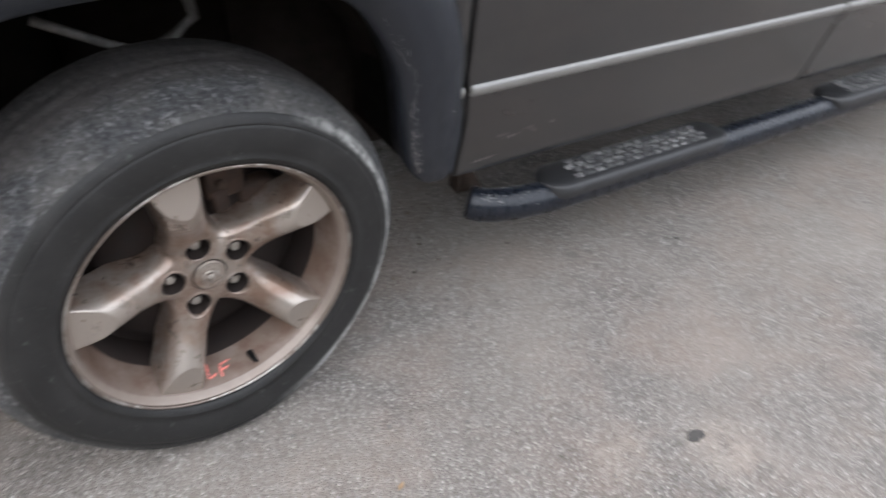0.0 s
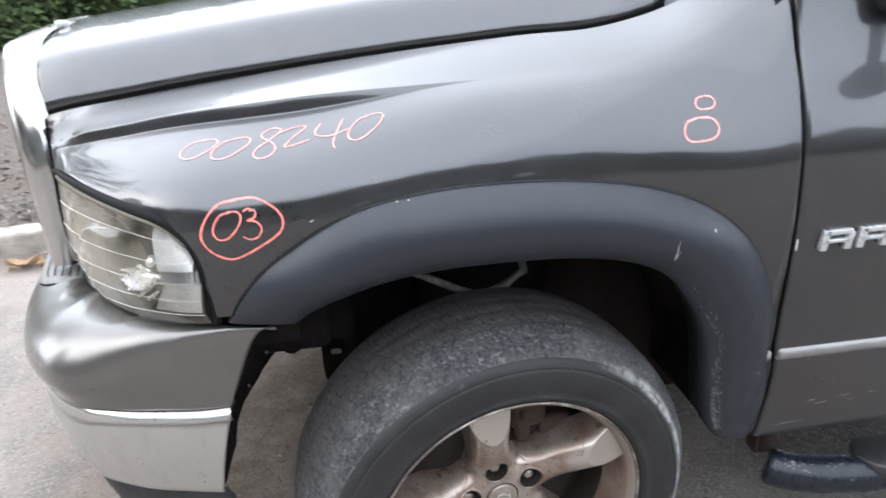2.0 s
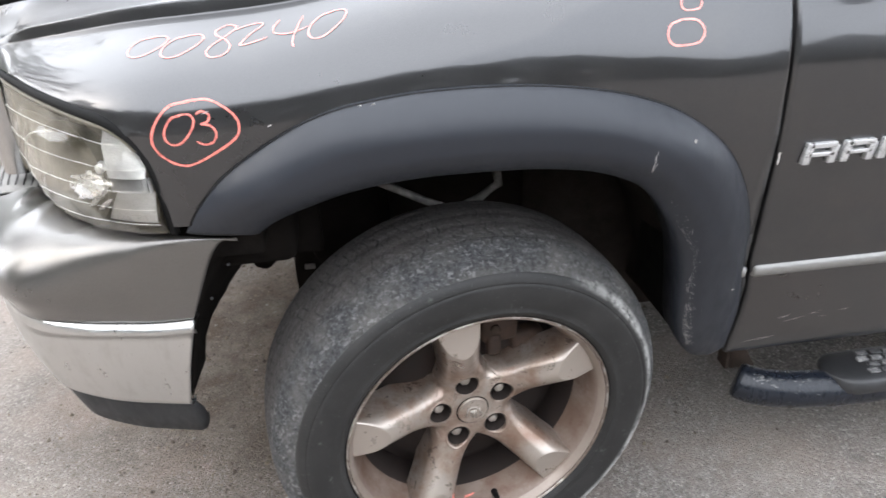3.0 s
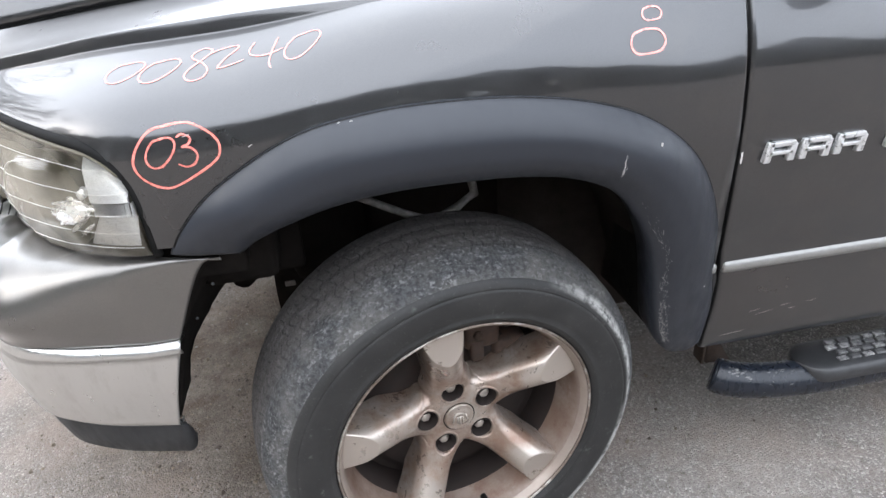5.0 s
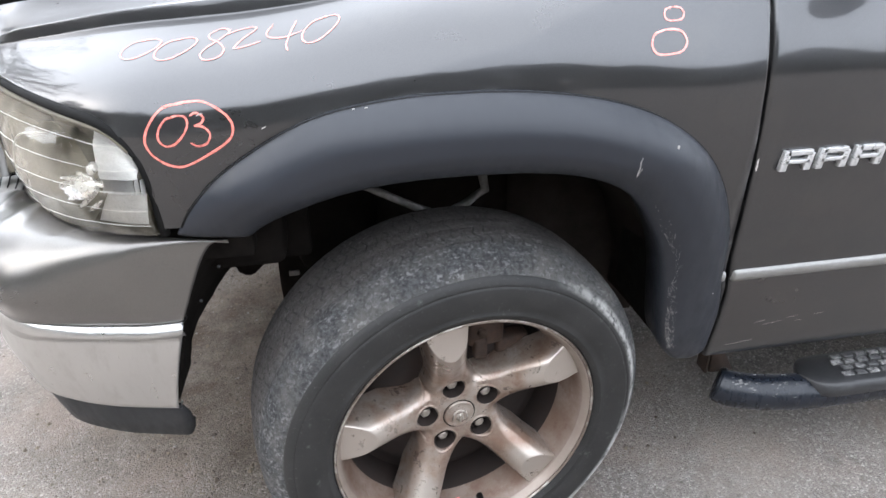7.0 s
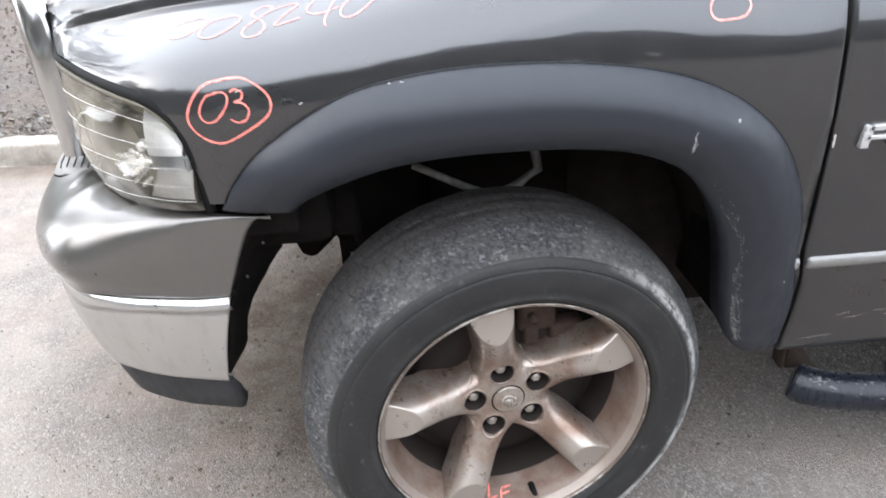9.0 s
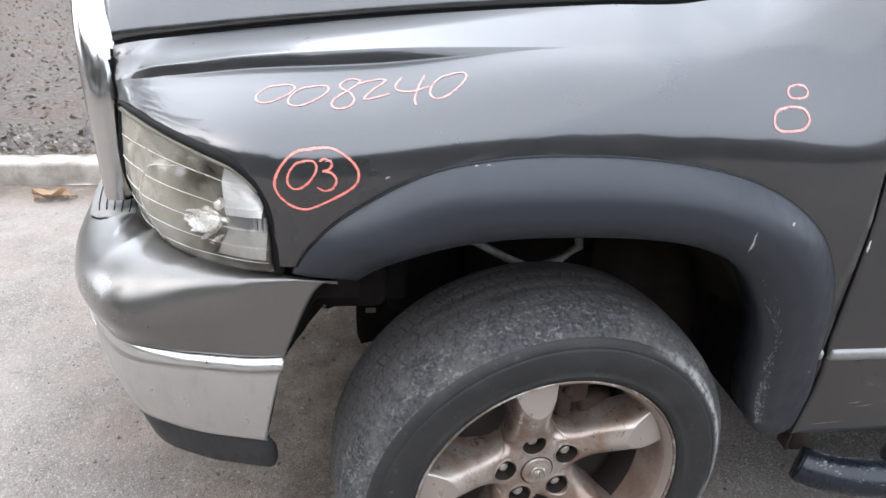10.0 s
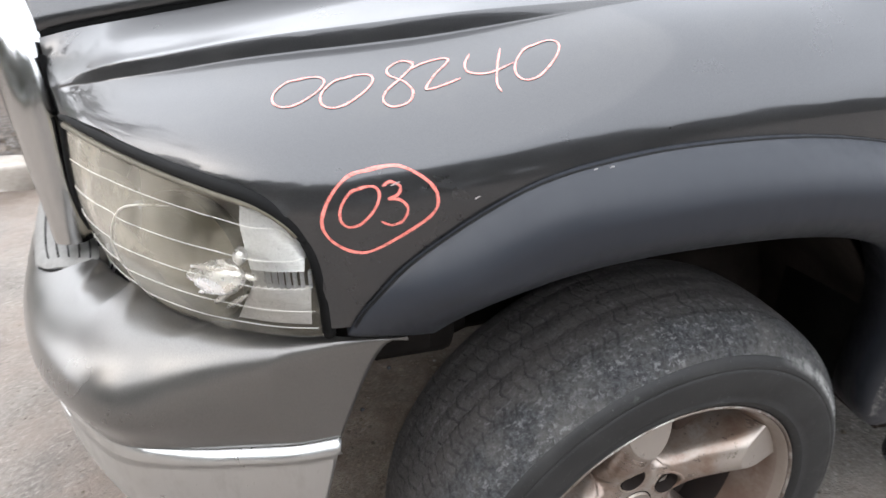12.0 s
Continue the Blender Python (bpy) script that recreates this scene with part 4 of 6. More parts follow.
for s in range(5):
    a0 = radians(SPOKE_ANGLE + 72 * s)
    x, z = LUG_RADIUS * math.cos(a0), LUG_RADIUS * math.sin(a0)
    cup = grid([[pocket_lip(a0, rho, phi) + Vector((0, dw, 0)) for rho, dw in ((0.0305, 0.002), (0.0290, -0.0002), (0.0268, -0.0012), (0.0250, -0.0010), (0.0236, 0.0006), (0.0228, 0.004), (0.0222, 0.022))] for phi in spread(0, 2 * math.pi, 41)])
    well = lathe([(0.062, 0.0224), (0.075, 0.0212), (0.092, 0.0200), (0.095, 0.0180), (0.095, 0.0001)], 40)
    bmesh.ops.translate(well, vec=(x, 0, z), verts=well.verts)
    # pocket wall coloured dark, with the hole's shade put in
    part("pocket_wall", well, DISC_SHADE, wheel)
    part("lug_pocket", cup, RIM, wheel)
    nut = lathe([(0.094, 0.0125), (0.0780, 0.0120), (0.0745, 0.0102), (0.0730, 0.0060), (0.0727, 0.0001)], 6)
    bmesh.ops.translate(nut, vec=(x, 0, z), verts=nut.verts)
    part("lug_nut", nut, LUG, wheel, "dull steel lug nut", smooth=False, bevel=0.0012)

va = radians(-80)
part("valve_stem", tube([(0.248 * math.cos(va), 0.05, 0.248 * math.sin(va)), (0.243 * math.cos(va), 0.03, 0.243 * math.sin(va)), (0.236 * math.cos(va), 0.012, 0.236 * math.sin(va))], [0.0075, 0.006, 0.0045], 12), RUBBER_SHADE, wheel, "black rubber valve stem")


# ---- headlight ----
headlight = new("headlight")
headlight.parent = truck
headlight["label"] = "hazy yellowed headlight with clear turn signal"
lamp_ks, lamp_fs = spread(0.0, 4.8, 56) + spread(4.82, LAMP_END, 14), spread(0, 1, 24)
lens = part("lens", grid([[lamp_point(k, f) for f in lamp_fs] for k in lamp_ks]), LENS, headlight, "hazy yellowed clear lens")
lens.visible_shadow = False
edge = []
for k in lamp_ks:
    along, turn = flank(k, lamp_top(k)), ease((k - 4.5) / 0.53)
    edge.append(along + Vector((0.005 * turn, 0.006, 0.006 * (1 - turn))))
edge += [flank(LAMP_END, z) + Vector((0.005, 0.006, 0)) for z in (0.945, 0.935, 0.925, 0.91, 0.895, 0.88)]
for _ in range(6):
    edge = edge[:1] + [a * 0.25 + b * 0.5 + c * 0.25 for a, b, c in zip(edge, edge[1:], edge[2:])] + edge[-1:]
part("lens_seal", tube(edge, [0.0036 + 0.0046 * ease(i / (len(edge) - 1) / 0.7) for i in range(len(edge))], 10), SEAL, headlight, "black lamp seal")
part("lens_edge", tube([lamp_point(0.05, f, -0.001) for f in spread(0.05, 1.0, 12)], 0.0055, 8), SEAL, headlight)
part("lens_rim", tube([lamp_point(k, 0.975, -0.0005) for k in spread(0.05, LAMP_END - 0.2, 50)], 0.0042, 8), HOUSING, headlight)


part("lobe_edge", tube([lamp_point(spline([(2.3,), (2.05,), (1.95,), (2.05,), (2.4,), (3.0,)], t)[0], spline([(0.03,), (0.2,), (0.35,), (0.5,), (0.70,), (0.80,)], t)[0], 0.0005) for t in spread(0, 5, 40)], [0.0006 + 0.0016 * math.sin(math.pi * i / 39) for i in range(40)], 6), LOBE, headlight, "hazy moulded lobe edge")


def lamp_level(k, g, deep=0.0):
    """A place on the lens by height: the levels run straight to its rear end."""
    tall = lamp_top(min(k, 4.2)) - lamp_foot(k)
    return lamp_point(k, min(0.91, g * tall / (lamp_top(k) - lamp_foot(k))), deep)


def pocket(f):
    return max(0.0, math.sin(math.pi * min(1.0, max(0.0, f)))) ** 0.5


part("lamp_back", grid([[lamp_point(k, f, 0.13) for f in spread(-0.3, 1.05, 6)] for k in spread(0.0, 5.3, 20)]), DARK, headlight)
part("lamp_housing", grid([[lamp_point(k, 0.0, 0.003)] + [lamp_point(k, f, 0.016 + 0.075 * pocket(f)) for f in spread(0.008, 0.99, 24)] + [lamp_point(k, 1.0, 0.003)] for k in spread(0.0, LAMP_END - 0.03, 40)]), HOUSING, headlight, "olive grey lamp housing")
for f in (0.125, 0.285, 0.46, 0.645, 0.835):
    a = 0.45 + 0.5 * abs(f - 0.45)
    pts = [lamp_level(k, f - 0.09 * max(0, 1 - k / 3.7), -0.0004) for k in spread(a, LAMP_END - 0.05 - (0.2 if f > 0.7 else 0.06 if f > 0.6 else 0), 40)]
    part("lens_rib", tube(pts, 0.0004, 5), WHITE_LINE, headlight)


def into(k, f):
    """The level way into the lamp from a place on its lens."""
    a, b = lamp_point(k - 0.2, f), lamp_point(k + 0.2, f)
    way = Vector((-(b - a).y, (b - a).x, 0)).normalized()
    return way if way.y > 0 else -way


def bowl(k, f, radius, deep, front=0.022):
    """A round silvered bowl behind the lens, open towards it."""
    bm = lathe([(0.0, 1.0), (0.25, 0.93), (0.55, 0.78), (0.8, 0.55), (0.95, 0.28), (1.0, 0.001)], 48)
    turn = Vector((0, -1, 0)).rotation_difference(-into(k, f)).to_matrix().to_4x4()
    centre = lamp_point(k, f, front)
    bmesh.ops.transform(bm, matrix=Matrix.Translation(centre) @ turn @ Matrix.Diagonal((radius, deep, radius, 1)), verts=bm.verts)
    return bm


for k, f, radius, deep, label in ((3.05, 0.47, 0.084, 0.06, "round silvered main reflector"), (1.15, 0.45, 0.060, 0.05, "round silvered inner reflector")):
    part("reflector", bowl(k, f, radius, deep), BOWL, headlight, label)
# pale ellipsoids painting the bowl's bright reflection, and a small round bulb above
BULB_GLINTS = [
    ("bulb_shield", 3.60, 0.43, 0.012, (0.036, 0.011, 0.021), -14),
    ("bulb", 3.98, 0.62, 0.010, (0.008, 0.007, 0.010), 10),
    ("vane", 3.40, 0.435, 0.009, (0.030, 0.005, 0.0085), -14),
    ("vane", 3.55, 0.50, 0.008, (0.030, 0.004, 0.0045), -2),
    ("vane", 3.58, 0.375, 0.008, (0.034, 0.004, 0.0048), -26),
    ("vane", 3.70, 0.325, 0.009, (0.028, 0.004, 0.0040), -36),
    ("vane", 3.78, 0.26, 0.010, (0.022, 0.004, 0.0032), -38),
    ("vane", 3.82, 0.54, 0.008, (0.016, 0.003, 0.0036), 24),
    ("vane", 4.12, 0.50, 0.006, (0.009, 0.003, 0.004), 20),
]
for name, k, f, deep, size, tilt in BULB_GLINTS:
    bm = bmesh.new()
    bmesh.ops.create_uvsphere(bm, u_segments=20, v_segments=12, radius=1, matrix=Matrix.Translation(lamp_point(k, f, deep)) @ Matrix.Rotation(radians(-28), 4, "Z") @ Matrix.Rotation(radians(tilt), 4, "Y") @ Matrix.Rotation(radians(-30), 4, "X") @ Matrix.Diagonal((*size, 1)))
    for v in bm.verts:
        v.co += Vector((1, 0.4, 1)) * 0.0022 * noise.noise(v.co * 95)
    part(name, bm, GLINT_SILVER, headlight, "bright silvered " + name.replace("_", " "))


def signal_edge(f):
    """The slanted inner edge of the signal."""
    return 4.12 - 1.0 * (f - 0.55) if f > 0.45 else 3.95 - 0.9 * (0.36 - f)


for lo, hi in ((0.55, 0.88), (0.12, 0.38)):
    rows = []
    for t in spread(0, 1, 20):
        row = []
        for j in range(25):
            f = lo + (hi - lo) * j / 24
            k = signal_edge(f) + (LAMP_END - 0.15 - signal_edge(f)) * t
            # fine level prisms, each facing up
            row.append(lamp_level(k, f, 0.008 + 0.022 * j / 24 + (0.0008 if j % 2 else 0.0)))
        rows.append(row)
    part("signal_panel", grid(rows), SIGNAL, headlight, "white prismatic signal panel")
for k in spread(4.12, LAMP_END - 0.12, 9):
    part("signal_slat", grid([[lamp_level(k, f, 0.010), lamp_level(k + 0.03, f, 0.018)] for f in spread(0.41, 0.54, 5)]), SIGNAL, headlight)


# ---- bumper ----
# outer edge x, y; upper inner edge x, y, z; chrome foot x, y
BUMPER = [
    (-0.474, -0.052, -0.380, -0.050, 0.864, -0.522, -0.038, 0.527),
    (-0.530, -0.052, -0.470, -0.034, 0.870, -0.575, -0.026, 0.527),
    (-0.600, -0.040, -0.550, 0.010, 0.872, -0.645, -0.008, 0.527),
    (-0.680, -0.024, -0.620, 0.042, 0.868, -0.705, 0.014, 0.530),
    (-0.745, -0.002, -0.690, 0.105, 0.866, -0.762, 0.044, 0.535),
    (-0.797, 0.046, -0.742, 0.180, 0.862, -0.804, 0.092, 0.540),
    (-0.852, 0.126, -0.792, 0.260, 0.848, -0.842, 0.152, 0.545),
    (-0.898, 0.224, -0.836, 0.330, 0.838, -0.884, 0.242, 0.550),
    (-0.938, 0.360, -0.868, 0.430, 0.836, -0.917, 0.370, 0.555),
    (-0.978, 0.600, -0.898, 0.640, 0.834, -0.949, 0.600, 0.555),
    (-0.992, 0.950, -0.910, 0.950, 0.834, -0.960, 0.950, 0.555),
]
bumper = new("front_bumper")
bumper.parent = truck
bumper["label"] = "grey front bumper with dull chrome lower band"


def bumper_point(k, v):
    ox, oy, ix, iy, iz, *_ = spline(BUMPER, k)
    soft = ease((k - 1.5) / 2)
    f = knots([(0, 0.0), (0.15, -0.09), (0.35, -0.13), (0.5, -0.09), (0.62, 0.02), (0.75, 0.28), (0.88, 0.66), (1, 1)], v)
    h = knots([(0, 0.0), (0.15, 0.2), (0.35, 0.5), (0.5, 0.72), (0.62, 0.87), (0.75, 0.97), (0.88, 1.0), (1, 1.0)], v)
    turn = max(0.0, v - 0.3) / 0.7 * math.pi / 2
    f = f * (1 - soft) + soft * (-0.12 * ease(v / 0.3) + 1.12 * (1 - math.cos(turn)))
    h = h * (1 - soft) + soft * (0.36 * min(1.0, v / 0.3) + 0.64 * math.sin(turn))
    end = max(0.0, 1 - k / 1.2)
    f = f * (1 - end) + v**1.1 * end
    # two scallops in the shelf, one under each lobe of the lamp
    dip = 0.010 * max(0.0, (v - 0.80) / 0.20 - ((k - 5.45) / 0.62) ** 4)
    dip += 0.007 * max(0.0, (v - 0.80) / 0.20 - ((k - 3.7) / 0.85) ** 4)
    return Vector((ox + (ix - ox) * f, oy + (iy - oy) * f, 0.722 + (iz - 0.722) * h - dip))


def both_sides(rows):
    """The rows from the left end to the middle, and their mirror image on to the right end."""
    return rows + [[Vector((p.x, 1.9 - p.y, p.z)) for p in row] for row in reversed(rows[:-1])]


rows = []
for k in spread(0.0, 10.0, 160):
    foot = bumper_point(k, 0)
    inw = (Vector((-0.3, 0.7, 0)) - Vector((foot.x, foot.y, 0))).normalized()
    row = [foot + inw * 0.012 + Vector((0, 0, -0.002))] + [bumper_point(k, v) for v in spread(0, 1, 44)]
    row += [row[-1] + inw * (0.008 if k > 0.6 else 0.001) + Vector((0, 0, -0.004 if k > 1.5 else -0.006))]
    rows.append(row)
rows.insert(0, [p + Vector((-0.003, 0.005, -0.001)) for p in rows[0]])
upper = part("bumper_cover", grid(both_sides(rows)), COVER_PAINT, bumper, "grey painted upper bumper cover")
rows = []
for k in spread(0.0, 10.0, 90):
    ox, oy, ix, iy, iz, fx, fy, fz = spline(BUMPER, k)
    top, foot = Vector((ox, oy, 0.719)), Vector((fx, fy, fz))
    inw = (Vector((-0.3, 0.7, 0)) - Vector((ox, oy, 0))).normalized()
    lip = max(0.02, min(1.0, (4.0 - k) / 1.6))
    row = [top + inw * (0.002 + 0.013 * lip) + Vector((0, 0, 0.005 * (1 - lip)))] + [top - inw * (0.001 + out * lip) + Vector((0, 0, down)) for out, down in ((0.001, 0.0), (0.007, -0.006), (0.0098, -0.0115), (0.0100, -0.017), (0.003, -0.024))]
    for t in spread(0.13, 1.0, 14):
        p = top.lerp(foot, t)
        row.append(p - inw * (0.010 * math.sin(math.pi * t)))
    row += [foot + inw * 0.006 + Vector((0, 0, -0.006)), foot + inw * 0.02 + Vector((0, 0, -0.004))]
    rows.append(row)
rows.insert(0, [p + Vector((-0.004, 0.010, 0)) for p in rows[0]])
part("chrome_band", grid(both_sides(rows)), BUMPER_CHROME, bumper, "dull chrome lower bumper band")
rows = []
for k in spread(0.0, 10.0, 70):
    *_, fx, fy, fz = spline(BUMPER, k)
    inw = (Vector((-0.3, 0.7, 0)) - Vector((fx, fy, 0))).normalized()
    foot = Vector((fx - 0.002, fy, fz))
    inw = inw.lerp(Vector((-0.15, 1.0, 0)), max(0.0, 1 - k / 2.5))
    low = 0.105 * min(1.0, 1.2 - 0.02 * k)
    rows.append([foot + inw * 0.014, foot + inw * 0.016 + Vector((0, 0, -0.02)), foot + inw * 0.022 + Vector((0, 0, -low * 0.5)), foot + inw * 0.034 + Vector((0, 0, -low * 0.9)), foot + inw * 0.045 + Vector((0, 0, -low)), foot + inw * 0.09 + Vector((0, 0, -low * 0.95))])
hub = sum(rows[0], Vector()) / len(rows[0])
rows = [[hub + (p - hub) * f + Vector((a, 0.004 * (1 - f), 0)) for p in rows[0]] for f, a in ((0.02, 0.016), (0.5, 0.015), (0.8, 0.010), (0.95, 0.005))] + rows
part("valance", grid(both_sides(rows)), TRIM_BLACK, bumper, "black plastic lower valance", thick=0.004)
# ribbed pad let into the top of the bumper in front of the grille
def pad_point(t, s):
    """t from its rounded end towards the middle, s from the front edge inward."""
    y = 0.300 + 0.638 * t
    s = 0.5 + (s - 0.5) * (0.5 + 0.5 * math.sqrt(min(1.0, t / 0.04)))
    x = knots([(0.300, -0.898), (0.42, -0.932), (0.50, -0.950), (0.62, -0.970), (0.95, -0.984)], y) + 0.104 * s
    return Vector((x, y - 0.036 * s * (1 - t), 0.838 + 0.004 * ease(s / 0.12) * ease(t / 0.02) - 0.016 * max(0.0, 1 - s / 0.45) ** 2 - 0.004 * (1 - ease(t / 0.05))))


pad = part("bumper_pad", grid([[pad_point(t, s) for s in (0, 0.03, 0.07, 0.12, 0.3, 0.5, 0.7, 0.85, 1.0)] for t in [0, 0.003, 0.007, 0.013, 0.021, 0.03, 0.04] + spread(0.06, 1, 16)]), STEP_PAD, bumper, "pale grey ribbed plastic step pad", thick=0.006)
for s in (0.2, 0.37, 0.54, 0.71, 0.88):
    part("pad_groove", tube([pad_point(t, s) + Vector((0, 0, 0.0036)) for t in spread(0.03, 0.95, 24)], 0.0013, 5), RUBBER_SHADE, bumper)
# dark tube round the pad's near end, drawing its shadow line
part("pad_gasket", tube([pad_point(0.12, 0) + Vector((-0.002, 0, -0.001)), pad_point(0.02, 0) + Vector((-0.002, -0.001, -0.001))] + [pad_point(0, s) + Vector((0, -0.003, -0.001)) for s in spread(0.02, 1, 8)], 0.0022, 6), RUBBER_SHADE, bumper)


# ---- grille surround ----
def grille_point(t, s):
    """t up the frame from the bumper to the hood and over to the middle; s across the band."""
    x, y, z = spline([(-0.812, 0.300, 0.866), (-0.808, 0.302, 0.93), (-0.806, 0.305, 1.03), (-0.806, 0.312, 1.11), (-0.812, 0.336, 1.18), (-0.828, 0.396, 1.245), (-0.855, 0.50, 1.284), (-0.885, 0.68, 1.299), (-0.895, 0.95, 1.308)], t * 8)
    d = spline([(-0.045, 0.012, 0.0), (-0.050, 0.012, 0.0), (-0.056, 0.014, 0.0), (-0.060, 0.018, 0.0), (-0.060, 0.02, 0.012), (-0.06, 0.02, 0.01), (-0.06, 0.01, 0.0), (-0.06, 0, -0.01), (-0.06, 0, -0.01)], t * 8)
    return Vector((x - 0.007, y, z)), Vector(d)


rows = []
for t in spread(0, 1, 60):
    p, d = grille_point(t, 0)
    out = Vector((-0.2, -1.0, 0.2)).normalized() * 0.014
    rows.append([p + Vector((0.012, 0.012, 0)), p] + [p + d * s + out * math.sin(math.pi * min(1, s)) for s in spread(0.08, 1.0, 10)] + [p + d * 1.05 + Vector((0.0, 0.02, 0)), p + d * 0.95 + Vector((0.02, 0.06, -0.01))])
grille = part("grille_surround", grid(rows), CHROME, truck, "chrome grille surround, curved and reflective")
part("grille_mesh", box(-0.86, -0.81, 0.42, 1.48, 0.84, 1.17, 0.01), TRIM_BLACK, truck)
# black strip beside the chrome, standing in for the shade of the gap
part("lamp_gap_filler", grid([[Vector((-0.785, 0.325, z)), Vector((-0.806, 0.312, z))] for z in spread(0.85, 1.145, 8)]), RUBBER_SHADE, truck)
part("washer_nozzle", join([box(-0.890, -0.868, 0.70, 0.728, 1.298, 1.313, 0.004)]), SIGNAL, hood)


# ---- side step ----
step = new("side_step")
step.parent = truck
step["label"] = "black tubular side step with ribbed tread pads"
path = [(0.652, 0.088, 0.291), (0.668, 0.076, 0.287), (0.695, 0.066, 0.283), (0.74, 0.057, 0.278), (0.81, 0.050, 0.273), (0.90, 0.047, 0.269), (1.1, 0.047, 0.268), (1.5, 0.048, 0.268), (2.0, 0.05, 0.270), (2.75, 0.054, 0.275)]
curve_pts = [spline(path, k) for k in spread(0, len(path) - 1, 70)]
part("step_tube", tube(curve_pts, 0.043, 24), STEP_BLACK, step, "scuffed black step tube")
def scrapes(seed=3):
    """Ragged scraped patches just proud of the step tube: where, how far round, how long and wide."""
    rng = random.Random(seed)
    bm = bmesh.new()
    for x, angle, long, wide, count in ((0.683, 62, 0.010, 8, 26), (0.79, 66, 0.022, 6, 12), (0.74, 45, 0.05, 25, 14)):
        for _ in range(count):
            px, pa = x + rng.gauss(0, long), angle + rng.gauss(0, wide)
            k = min(range(len(curve_pts)), key=lambda i: abs(curve_pts[i][0] - px))
            c, a = Vector(curve_pts[k]), radians(pa)
            n, t = Vector((0, -math.cos(a), math.sin(a))), Vector((0, math.sin(a), math.cos(a)))
            p, l, w = Vector((px, c.y, c.z)) + n * 0.0437, rng.uniform(0.001, 0.006), rng.uniform(0.0004, 0.0018)
            bm.faces.new([bm.verts.new(p + Vector((l * dx, 0, 0)) + t * (w * dz)) for dx, dz in ((-1, -0.3), (0.2, -1), (1, 0.2), (-0.3, 1))])
    return part("scrapes", bm, simple("scraped_grey_coating", (0.16, 0.158, 0.155), 0.5, 0.2, 0.5, 200), step, "pale scrapes in the black coating")


tagged(scrapes(), kind="stuff")
part("tube_end", tube([curve_pts[0], [a + b for a, b in zip(curve_pts[0], (-0.004, 0.003, 0.001))]], 0.040, 16), STEP_BLACK, step)


def tread_pad(x0, x1):
    rows = []
    for t in spread(0, 1, 40):
        x = x0 + (x1 - x0) * t
        grow = min(1.0, (1 - abs(2 * t - 1)) * 5.5)
        grow = math.sqrt(max(0.0, 1 - (1 - grow) ** 2))
        row = []
        for a in spread(-1, 1, 13):
            row.append(Vector((x, 0.058 + 0.062 * a * max(0.06, grow), 0.313 + 0.011 * grow * (1 - 0.75 * abs(a) ** 3) - 0.004 * a)))
        lo = [Vector((x, row[0].y + 0.003, 0.285 + 0.016 * (1 - grow)))]
        rows.append(lo + row + [Vector((x, row[-1].y, 0.297))])
    pad = part("tread_pad", grid(rows), PAD, step, "oval grey rubber tread pad")
    bms = []
    n = int((x1 - x0 - 0.16) / 0.034)
    for i in range(n):
        for j in range(4):
            x = x0 + 0.09 + i * 0.034 + (0.012 if j % 2 else 0)
            y = 0.021 + j * 0.0205
            part("tread_block", box(x, x + 0.026, y, y + 0.0145, 0.319, 0.330 - 0.0025 * abs(j - 1.5) / 1.5, 0.0016), PAD_BLOCK, step)
    return pad


def block_material():
    m = Nodes("scuffed_tread_block", (0.1, 0.1, 0.1), 0.55)
    r = m.n.new("ShaderNodeObjectInfo").outputs["Random"]
    worn = m.mix(m.grey(m.noise(90, 6, 0.75), 0.42, 0.6), (0.05, 0.05, 0.052), (0.25, 0.245, 0.24))
    m.put("Base Color", m.mix(m.grey(r, 0.3, 0.9, 0.0, 0.8), worn, (0.04, 0.04, 0.042)))
    return m.mat


PAD_BLOCK = block_material()
tread_pad(0.84, 1.50)
tread_pad(1.98, 2.64)
part("step_bracket", join([box(0.640, 0.648, 0.13, 0.17, 0.29, 0.45, 0.002)]), RUST, step, "rusty steel step bracket")
bm = bmesh.new()
vs = [bm.verts.new(p) for p in ((0.652, 0.13, 0.40), (0.652, 0.13, 0.292), (0.718, 0.132, 0.288), (0.652, 0.14, 0.40), (0.652, 0.14, 0.292), (0.718, 0.142, 0.288))]
for f in ((0, 1, 2), (3, 4, 5), (0, 1, 4, 3), (1, 2, 5, 4), (0, 2, 5, 3)):
    bm.faces.new([vs[i] for i in f])
part("step_gusset", bm, RUST, step)


# ---- wheel well ----
arc = []
for y, r in ((0.07, 0.478), (0.15, 0.476), (0.3, 0.47), (0.42, 0.46)):
    arc.append([Vector((0.02 + r * math.cos(radians(a)) + 0.004 * math.sin(a * 0.3), y, 0.48 + r * math.sin(radians(a)))) for a in spread(-6, 118, 44)])
part("wheel_well_liner", grid(arc), LINER, truck, "black dirty wheel well liner", thick=0.006)
part("well_wall", join([box(-0.28, 0.55, 0.40, 0.46, 0.62, 1.05), box(0.2, 0.55, 0.38, 0.44, 0.33, 1.0)]), LINER, truck)
def plate(outline, y0, y1):
    """A flat plate of any outline in x, z between two depths."""
    bm = bmesh.new()
    face = bm.faces.new([bm.verts.new((x, y0, z)) for x, z in outline])
    out = bmesh.ops.extrude_face_region(bm, geom=[face])
    bmesh.ops.translate(bm, verts=[v for v in out["geom"] if isinstance(v, bmesh.types.BMVert)], vec=(0, y1 - y0, 0))
    bmesh.ops.recalc_face_normals(bm, faces=bm.faces)
    return bm


